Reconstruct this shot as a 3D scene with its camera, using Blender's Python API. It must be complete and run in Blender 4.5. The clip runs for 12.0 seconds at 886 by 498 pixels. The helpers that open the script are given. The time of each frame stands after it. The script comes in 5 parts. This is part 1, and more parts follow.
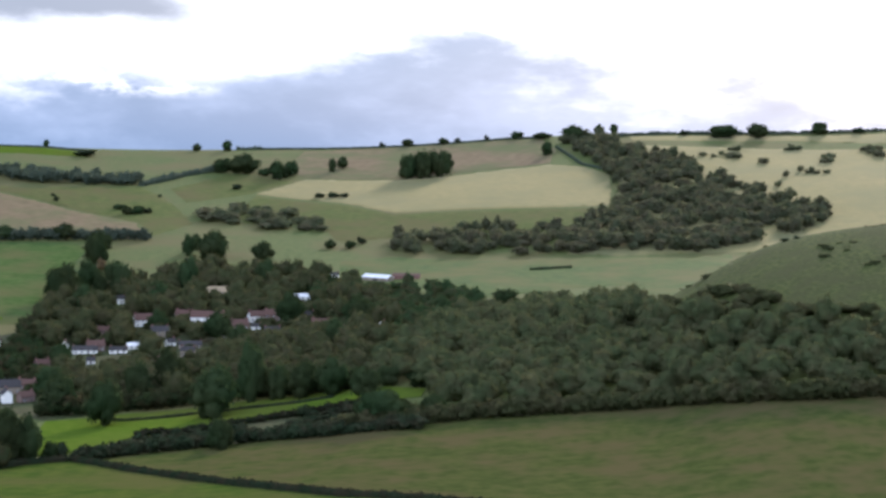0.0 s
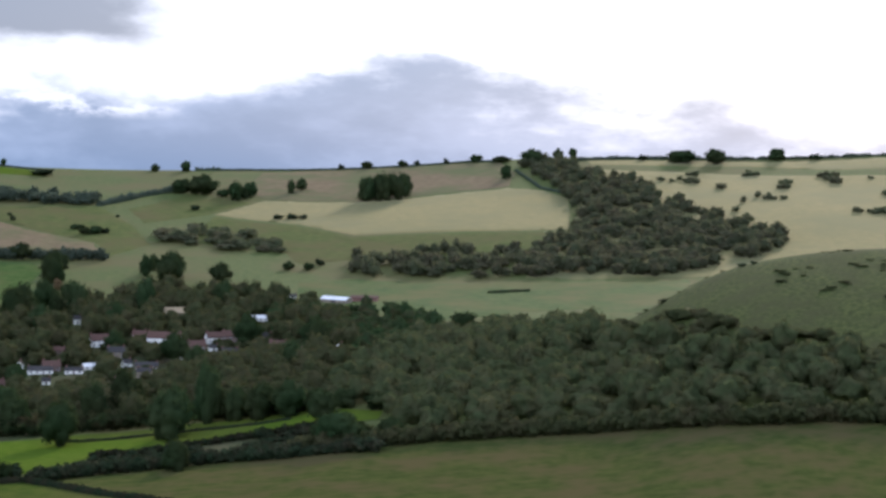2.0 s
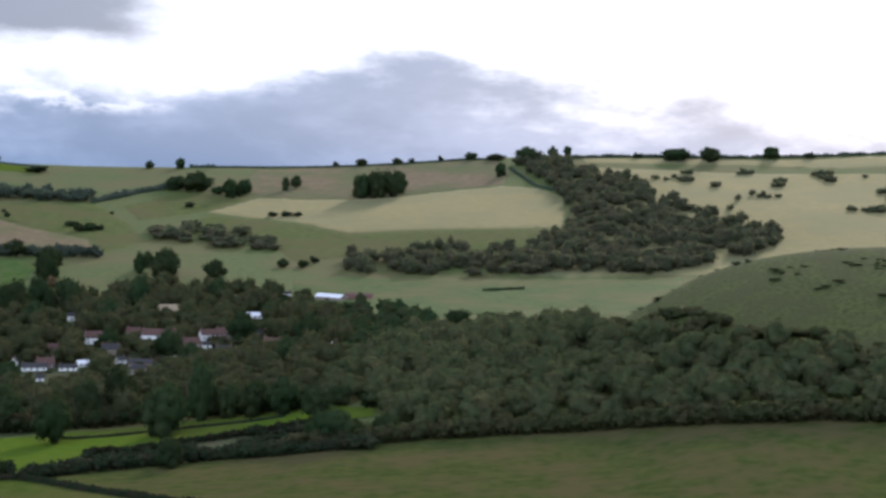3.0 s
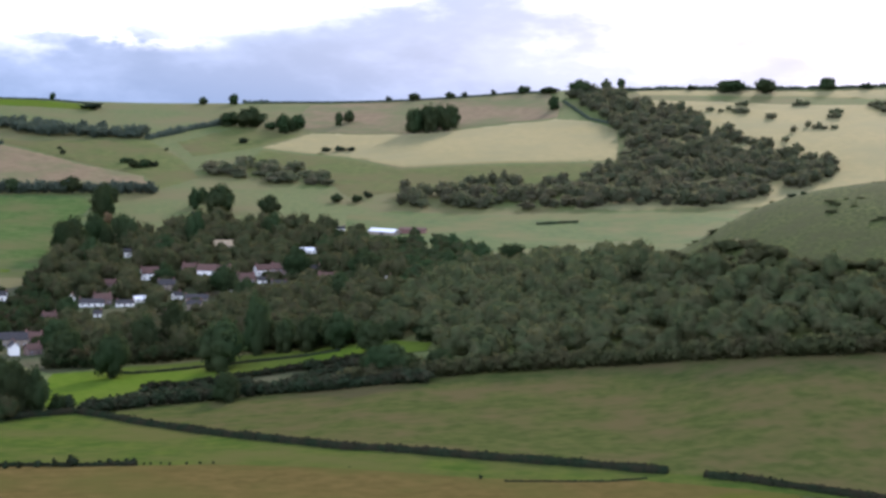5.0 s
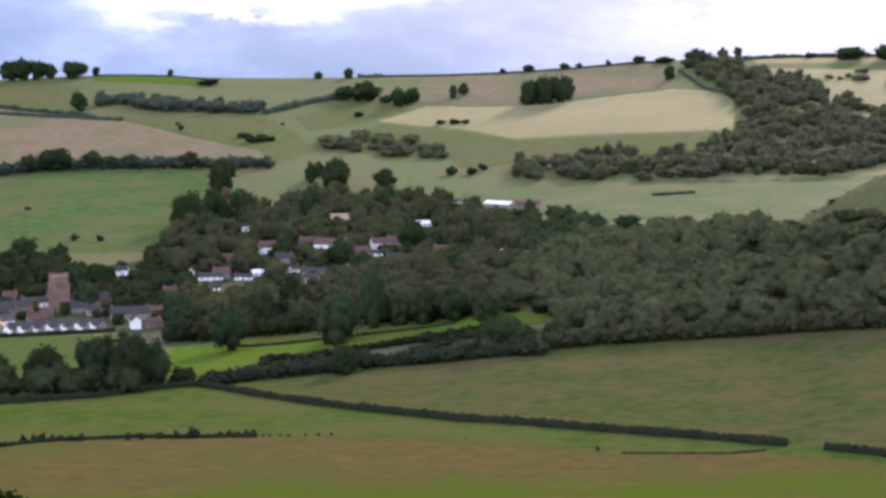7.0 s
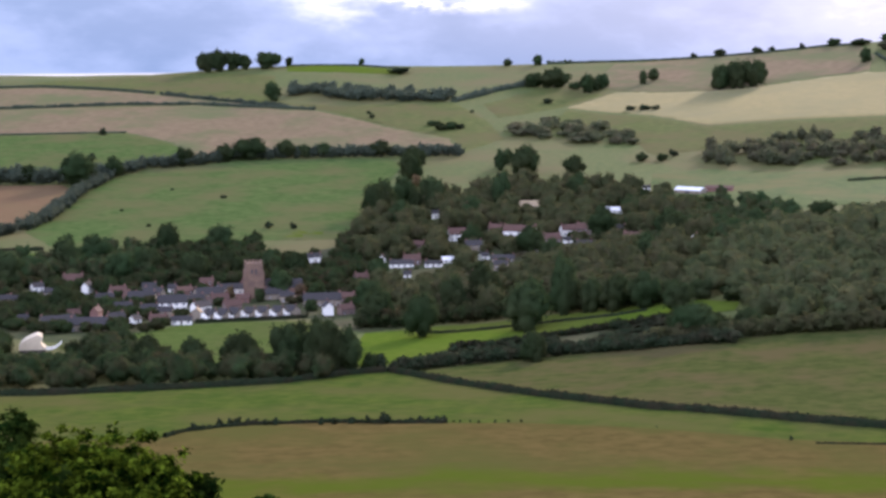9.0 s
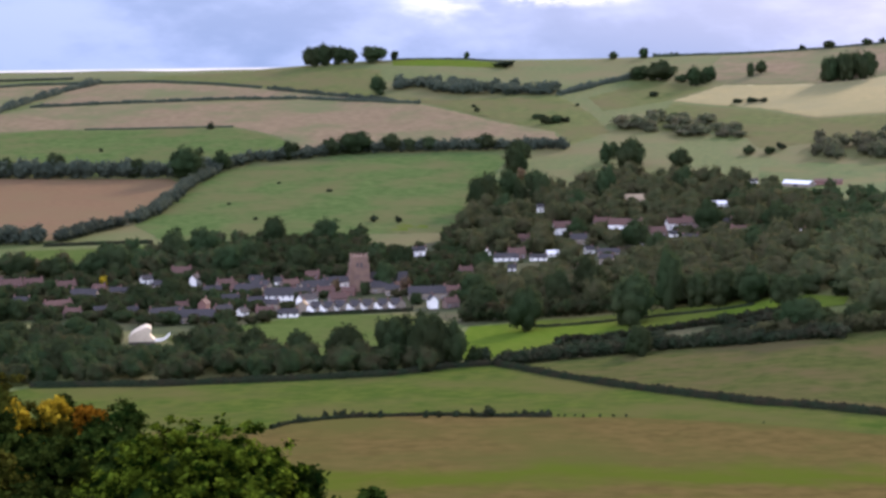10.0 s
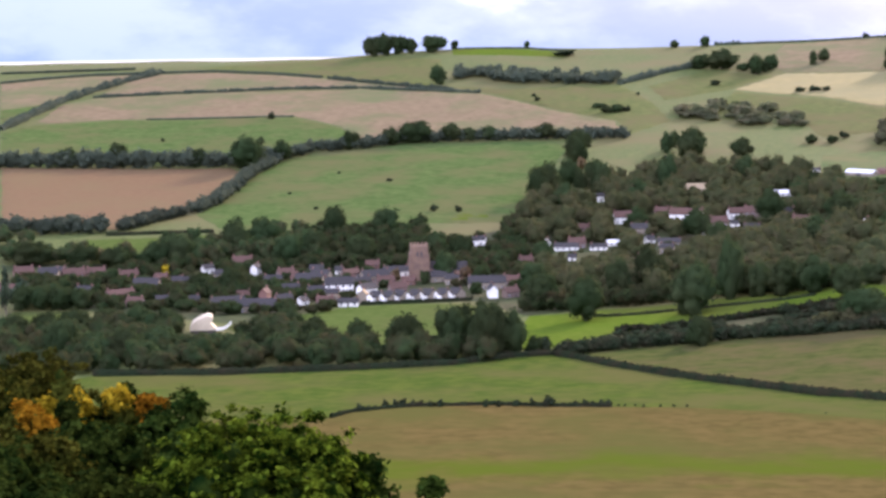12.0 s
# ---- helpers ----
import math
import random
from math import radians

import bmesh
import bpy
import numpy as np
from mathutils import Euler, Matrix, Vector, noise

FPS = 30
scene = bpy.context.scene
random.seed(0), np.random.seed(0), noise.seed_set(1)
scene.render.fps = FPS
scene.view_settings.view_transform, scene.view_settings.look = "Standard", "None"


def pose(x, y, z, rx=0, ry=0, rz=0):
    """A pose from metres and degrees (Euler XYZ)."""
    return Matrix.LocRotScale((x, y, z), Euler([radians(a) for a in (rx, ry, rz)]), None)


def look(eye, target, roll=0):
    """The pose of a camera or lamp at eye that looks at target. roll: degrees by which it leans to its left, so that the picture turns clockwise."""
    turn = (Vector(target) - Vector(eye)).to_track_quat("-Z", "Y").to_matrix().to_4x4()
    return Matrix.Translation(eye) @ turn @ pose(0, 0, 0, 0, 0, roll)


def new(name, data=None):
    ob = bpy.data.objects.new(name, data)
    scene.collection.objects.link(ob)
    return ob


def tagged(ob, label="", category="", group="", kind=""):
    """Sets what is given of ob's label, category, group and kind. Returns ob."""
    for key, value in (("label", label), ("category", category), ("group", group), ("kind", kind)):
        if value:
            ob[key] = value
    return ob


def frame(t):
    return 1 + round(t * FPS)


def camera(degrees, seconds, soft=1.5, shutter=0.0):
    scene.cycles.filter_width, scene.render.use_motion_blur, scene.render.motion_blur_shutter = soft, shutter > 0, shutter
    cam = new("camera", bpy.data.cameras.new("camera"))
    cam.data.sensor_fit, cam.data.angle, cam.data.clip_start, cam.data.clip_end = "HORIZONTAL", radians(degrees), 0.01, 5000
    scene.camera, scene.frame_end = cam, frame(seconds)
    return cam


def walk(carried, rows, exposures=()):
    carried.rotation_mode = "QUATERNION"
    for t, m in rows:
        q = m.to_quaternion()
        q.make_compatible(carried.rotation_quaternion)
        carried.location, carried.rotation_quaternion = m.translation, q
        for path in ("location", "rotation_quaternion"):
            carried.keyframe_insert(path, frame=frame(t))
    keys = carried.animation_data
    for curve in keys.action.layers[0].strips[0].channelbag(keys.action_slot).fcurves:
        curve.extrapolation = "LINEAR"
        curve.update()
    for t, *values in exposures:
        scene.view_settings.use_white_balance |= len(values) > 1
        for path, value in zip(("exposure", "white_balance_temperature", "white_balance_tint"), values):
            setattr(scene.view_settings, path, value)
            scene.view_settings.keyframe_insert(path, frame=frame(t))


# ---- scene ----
from mathutils import geometry

# ---------------------------------------------------------------- camera and its way
cam = camera(29.0, 12.0, soft=3.0)
PATH = [
    (0.0, pose(0, 0, 150, 86.789, -0.911, 0.000)),
    (0.5, pose(0, 0, 150, 86.850, -0.703, -0.310)),
    (1.0, pose(0, 0, 150, 87.037, -0.709, -0.617)),
    (1.5, pose(0, 0, 150, 87.391, -1.141, -1.025)),
    (2.0, pose(0, 0, 150, 87.575, -1.424, -1.362)),
    (2.5, pose(0, 0, 150, 87.611, -1.574, -1.521)),
    (2.7, pose(0, 0, 150, 87.600, -1.575, -1.560)),
    (4.3, pose(0, 0, 150, 86.190, -1.345, -0.739)),
    (4.5, pose(0, 0, 150, 85.920, -1.294, -0.474)),
    (5.0, pose(0, 0, 150, 85.260, -1.095, 0.226)),
    (5.5, pose(0, 0, 150, 84.805, -0.966, 1.034)),
    (6.0, pose(0, 0, 150, 84.462, -0.703, 1.989)),
    (6.5, pose(0, 0, 150, 84.330, -0.497, 2.922)),
    (6.7, pose(0, 0, 150, 84.318, -0.430, 3.338)),
    (8.3, pose(0, 0, 150, 83.980, 0.150, 7.890)),
    (8.5, pose(0, 0, 150, 83.941, 0.218, 8.595)),
    (9.0, pose(0, 0, 150, 83.852, 0.418, 10.316)),
    (9.5, pose(0, 0, 150, 83.745, 0.528, 12.092)),
    (10.0, pose(0, 0, 150, 83.671, 0.697, 13.810)),
    (10.5, pose(0, 0, 150, 83.633, 0.776, 15.051)),
    (11.0, pose(0, 0, 150, 83.525, 0.796, 15.705)),
    (11.5, pose(0, 0, 150, 83.414, 0.964, 15.783)),
    (12.0, pose(0, 0, 150, 83.344, 0.882, 15.806)),
]
walk(cam, PATH, exposures=[(0.0, 0.04, 5840, 17), (0.5, 0.20, 5840, 17), (1.0, 0.20, 5840, 17), (1.5, 0.00, 5840, 17), (2.0, -0.22, 5840, 17), (2.5, -0.33, 5840, 17), (4.5, 0.08, 5860, 20), (5.5, 0.27, 5890, 24), (6.5, 0.30, 5920, 27), (8.5, 0.22, 5960, 29), (9.5, 0.26, 6000, 31), (10.5, 0.38, 6050, 32), (11.0, 0.52, 6110, 33), (12.0, 0.72, 6200, 34)])

# ---------------------------------------------------------------- sky, sun
SUN_AZ, SUN_EL = 21.0, 23.0         # degrees east of the first heading, and above the horizon
sun_way = Vector((math.sin(radians(SUN_AZ)) * math.cos(radians(SUN_EL)), math.cos(radians(SUN_AZ)) * math.cos(radians(SUN_EL)), math.sin(radians(SUN_EL))))
sun = new("sun", bpy.data.lights.new("sun", "SUN"))
sun.data.energy, sun.data.angle, sun.data.color = 3.7, radians(10), (1.0, 0.85, 0.60)
sun.matrix_world = look(sun_way * 100, (0, 0, 0))

world = bpy.data.worlds.new("world")
scene.world = world
world.use_nodes = True
wt = world.node_tree
wt.nodes.clear()


def wnode(kind, **kw):
    n = wt.nodes.new(kind)
    for k, v in kw.items():
        n.inputs[k].default_value = v
    return n


def wmath(op, a, b=None, clamp=False):
    n = wt.nodes.new("ShaderNodeMath")
    n.operation, n.use_clamp = op, clamp
    for i, v in enumerate((a, b)):
        if v is None:
            continue
        if isinstance(v, (int, float)):
            n.inputs[i].default_value = v
        else:
            wt.links.new(v, n.inputs[i])
    return n.outputs[0]


def wmix(f, a, b, mode="MIX"):
    n = wt.nodes.new("ShaderNodeMix")
    n.data_type, n.blend_type, n.clamp_factor = "RGBA", mode, False
    for i, v in ((0, f), (6, a), (7, b)):
        if isinstance(v, (int, float)):
            n.inputs[i].default_value = v
        elif isinstance(v, tuple):
            n.inputs[i].default_value = (*v, 1)
        else:
            wt.links.new(v, n.inputs[i])
    return n.outputs[2]


def wsmooth(v, lo, hi):
    n = wt.nodes.new("ShaderNodeMapRange")
    n.interpolation_type = "SMOOTHSTEP"
    n.inputs[1].default_value, n.inputs[2].default_value = lo, hi
    wt.links.new(v, n.inputs[0])
    return n.outputs[0]


sky = wt.nodes.new("ShaderNodeTexSky")
sky.sky_type, sky.sun_disc = "NISHITA", False
sky.sun_elevation, sky.sun_rotation = radians(SUN_EL), radians(SUN_AZ)
sky.dust_density, sky.altitude = 3.0, 150
sky_col = wmix(1.0, sky.outputs[0], (0.10, 0.10, 0.10), "MULTIPLY")
way = wt.nodes.new("ShaderNodeTexCoord").outputs["Generated"]
sep = wt.nodes.new("ShaderNodeSeparateXYZ")
wt.links.new(way, sep.inputs[0])
up = sep.outputs[2]
dot = wt.nodes.new("ShaderNodeVectorMath")
dot.operation = "DOT_PRODUCT"
wt.links.new(way, dot.inputs[0])
dot.inputs[1].default_value = sun_way
toward = wmath("MAXIMUM", dot.outputs["Value"], 0.0)
# cloud cover: soft rolls, drawn out along the horizon
stretch = wt.nodes.new("ShaderNodeMapping")
stretch.inputs["Scale"].default_value = (1.0, 1.0, 2.6)
stretch.inputs["Location"].default_value = (0.35, 0.1, 0.0)
wt.links.new(way, stretch.inputs[0])
roll = wnode("ShaderNodeTexNoise", Scale=7.0, Detail=6.0, Roughness=0.55)
wt.links.new(stretch.outputs[0], roll.inputs[0])
fine = wnode("ShaderNodeTexNoise", Scale=26.0, Detail=5.0, Roughness=0.6)
wt.links.new(stretch.outputs[0], fine.inputs[0])
puff = wmath("ADD", wmath("MULTIPLY", roll.outputs[0], 0.75), wmath("MULTIPLY", fine.outputs[0], 0.25))
bank = wmix(wsmooth(puff, 0.38, 0.60), (0.25, 0.42, 0.67), (0.44, 0.62, 0.90))
above = wmix(wsmooth(puff, 0.38, 0.50), (0.30, 0.39, 0.56), (1.00, 1.22, 1.60))
side = wmath("DIVIDE", sep.outputs[0], wmath("MAXIMUM", sep.outputs[1], 0.2))
billow = wmath("MULTIPLY", wmath("SUBTRACT", puff, 0.5), 0.17)
lift = wmath("ADD", up, billow)
west = wsmooth(side, -0.118, -0.165)
# the bank's top sinks towards the sun, and again in the west, where a white rift lies over it
top = wmath("SUBTRACT", wmath("SUBTRACT", 0.060, wmath("MULTIPLY", wmath("MAXIMUM", wmath("SUBTRACT", side, 0.03), 0.0), 0.11)), wmath("SUBTRACT", wmath("MULTIPLY", west, 0.017), wmath("MULTIPLY", wsmooth(side, -0.25, -0.34), 0.045)))
over = wsmooth(wmath("SUBTRACT", lift, top), -0.020, 0.018)
ahead = wsmooth(toward, 0.55, 0.80)
rift = wmix(wmath("MULTIPLY", ahead, wsmooth(up, 0.17, 0.09)), above, (1.30, 1.38, 1.50))
roof = wmath("MULTIPLY", wsmooth(wmath("ADD", up, wmath("MULTIPLY", billow, 0.35)), 0.063, 0.077), wsmooth(wmath("ADD", side, wmath("MULTIPLY", billow, 1.2)), -0.115, -0.175))
rift = wmix(wmath("MULTIPLY", roof, ahead), rift, (0.34, 0.42, 0.54))
grey = wmix(over, bank, rift)
pale = wmath("MULTIPLY", wmath("MULTIPLY", wsmooth(up, 0.027, 0.035), wsmooth(up, 0.050, 0.040)), wmath("MULTIPLY", wmath("MULTIPLY", west, wsmooth(side, -0.275, -0.235)), wsmooth(fine.outputs[0], 0.47, 0.60)))
grey = wmix(pale, grey, (1.25, 1.34, 1.48))
# cloud thins towards the sun and glows there
high = wsmooth(lift, 0.03, 0.08)
glow = wmath("ADD", wmath("MULTIPLY", wmath("POWER", toward, 6.0), wmath("ADD", 0.40, wmath("MULTIPLY", high, 0.36))), wmath("ADD", wmath("MULTIPLY", wmath("POWER", toward, 24.0), 1.7), wmath("MULTIPLY", wmath("POWER", toward, 120.0), 2.0)))
lit = wmath("MULTIPLY", glow, wmath("MULTIPLY", wmath("ADD", 0.45, wmath("MULTIPLY", puff, 1.1)), wmath("ADD", 0.20, wmath("MULTIPLY", wmath("MULTIPLY", over, 0.80), wmath("SUBTRACT", 1.0, roof)))))
# unseen clouds away from the sun, brightened as added fill for fronts facing the eye
facing = wmath("MULTIPLY", wsmooth(dot.outputs["Value"], 0.25, -0.75), wmath("ADD", 0.35, wmath("MULTIPLY", wsmooth(puff, 0.36, 0.60), 1.15)))
grey = wmix(1.0, grey, wmix(facing, (0, 0, 0), (1.48, 1.58, 1.80)), "ADD")
cloud = wmix(1.0, grey, wmix(lit, (0, 0, 0), (1.0, 0.95, 0.84)), "ADD")
low = wmath("SUBTRACT", 1.0, wsmooth(up, -0.0046, -0.0030))
cover = wmix(0.82, sky_col, cloud)
strip = wmix(low, cover, (1.0, 1.0, 0.98))
bg = wt.nodes.new("ShaderNodeBackground")
bg.inputs["Strength"].default_value = 1.0
wt.links.new(strip, bg.inputs[0])
wout = wt.nodes.new("ShaderNodeOutputWorld")
wt.links.new(bg.outputs[0], wout.inputs[0])


# ---------------------------------------------------------------- materials
def shader(name, dark, light, rough=0.8, scale=1.0, bump=0.0, leaf=0.0, island=0.0, patch=0.06, patch_col=None, metallic=0.0, sheen=0.0, stripes=0.0, gloss=0.5, band=None, crisp=0.2):
    """A weathered surface: two scales of noise between two colours; leaf: the share of light that passes through; patch: size of the broad variation."""
    m = bpy.data.materials.new(name)
    m.use_nodes = True
    nt = m.node_tree
    p = nt.nodes["Principled BSDF"]
    co = nt.nodes.new("ShaderNodeTexCoord").outputs["Object"]

    def noise_of(size, detail=4.0):
        n = nt.nodes.new("ShaderNodeTexNoise")
        n.inputs["Scale"].default_value, n.inputs["Detail"].default_value, n.inputs["Roughness"].default_value = size, detail, 0.6
        nt.links.new(co, n.inputs[0])
        return n.outputs[0]

    def mix(f, a, b):
        n = nt.nodes.new("ShaderNodeMix")
        n.data_type = "RGBA"
        for i, v in ((0, f), (6, a), (7, b)):
            if isinstance(v, (int, float)):
                n.inputs[i].default_value = v
            elif isinstance(v, tuple):
                n.inputs[i].default_value = (*v, 1)
            else:
                nt.links.new(v, n.inputs[i])
        return n.outputs[2]

    def ramp(v, lo, hi):
        n = nt.nodes.new("ShaderNodeMapRange")
        n.inputs[1].default_value, n.inputs[2].default_value = lo, hi
        nt.links.new(v, n.inputs[0])
        return n.outputs[0]

    grain = noise_of(scale, 6.0)
    col = mix(ramp(grain, 0.5 - crisp, 0.5 + crisp), dark, light)
    if patch_col:
        col = mix(ramp(noise_of(scale * patch, 3.0), 0.42, 0.66), col, patch_col)
    if stripes:
        wv = nt.nodes.new("ShaderNodeTexWave")
        wv.inputs["Scale"].default_value, wv.inputs["Distortion"].default_value, wv.inputs["Detail"].default_value = stripes, 3.0, 2.0
        wv.inputs["Detail Scale"].default_value = 0.4
        turn = nt.nodes.new("ShaderNodeMapping")
        turn.inputs["Rotation"].default_value = (0, 0, 1.35)
        nt.links.new(co, turn.inputs[0])
        nt.links.new(turn.outputs[0], wv.inputs[0])
        col = mix(ramp(wv.outputs["Fac"], -3.0, 4.0), col, dark)
    if band:
        at, half, tint = band
        sp = nt.nodes.new("ShaderNodeSeparateXYZ")
        nt.links.new(co, sp.inputs[0])

        def calc(op, a, b):
            n = nt.nodes.new("ShaderNodeMath")
            n.operation = op
            for i, v in enumerate((a, b)):
                if isinstance(v, (int, float)):
                    n.inputs[i].default_value = v
                else:
                    nt.links.new(v, n.inputs[i])
            return n.outputs[0]
        line = calc("ADD", calc("SUBTRACT", sp.outputs[1], at), calc("MULTIPLY", sp.outputs[0], -0.28))
        wave = calc("MULTIPLY", calc("SUBTRACT", noise_of(0.03, 5.0), 0.5), half * 4.0)
        near = calc("ABSOLUTE", calc("ADD", line, wave), 0)
        col = mix(calc("MULTIPLY", ramp(near, half * 1.15, 0.0), 0.9), col, tint)
    if island:
        g = nt.nodes.new("ShaderNodeNewGeometry").outputs["Random Per Island"]
        o = nt.nodes.new("ShaderNodeObjectInfo").outputs["Random"]
        hsv = nt.nodes.new("ShaderNodeHueSaturation")
        nt.links.new(ramp_to(nt, o, 0.485, 0.515), hsv.inputs["Hue"])
        nt.links.new(ramp_to(nt, g, 1 - island, 1 + island), hsv.inputs["Value"])
        nt.links.new(col, hsv.inputs["Color"])
        col = hsv.outputs[0]
        hs2 = nt.nodes.new("ShaderNodeHueSaturation")
        nt.links.new(ramp_to(nt, o, 0.75, 1.25), hs2.inputs["Value"])
        nt.links.new(col, hs2.inputs["Color"])
        col = hs2.outputs[0]
    nt.links.new(col, p.inputs["Base Color"])
    p.inputs["Roughness"].default_value, p.inputs["Metallic"].default_value = rough, metallic
    p.inputs["Specular IOR Level"].default_value = gloss
    p.inputs["Sheen Weight"].default_value, p.inputs["Sheen Roughness"].default_value = sheen, 0.45
    p.inputs["Sheen Tint"].default_value = (0.95, 0.78, 0.50, 1)
    if bump:
        b = nt.nodes.new("ShaderNodeBump")
        b.inputs["Strength"].default_value, b.inputs["Distance"].default_value = 0.6, bump
        nt.links.new(grain, b.inputs["Height"])
        nt.links.new(b.outputs[0], p.inputs["Normal"])
    if leaf:
        tl = nt.nodes.new("ShaderNodeBsdfTranslucent")
        nt.links.new(col, tl.inputs[0])
        ms = nt.nodes.new("ShaderNodeMixShader")
        ms.inputs[0].default_value = leaf
        nt.links.new(p.outputs[0], ms.inputs[1])
        nt.links.new(tl.outputs[0], ms.inputs[2])
        nt.links.new(ms.outputs[0], nt.nodes["Material Output"].inputs[0])
    return m


def ramp_to(nt, v, lo, hi):
    n = nt.nodes.new("ShaderNodeMapRange")
    n.inputs[3].default_value, n.inputs[4].default_value = lo, hi
    nt.links.new(v, n.inputs[0])
    return n.outputs[0]


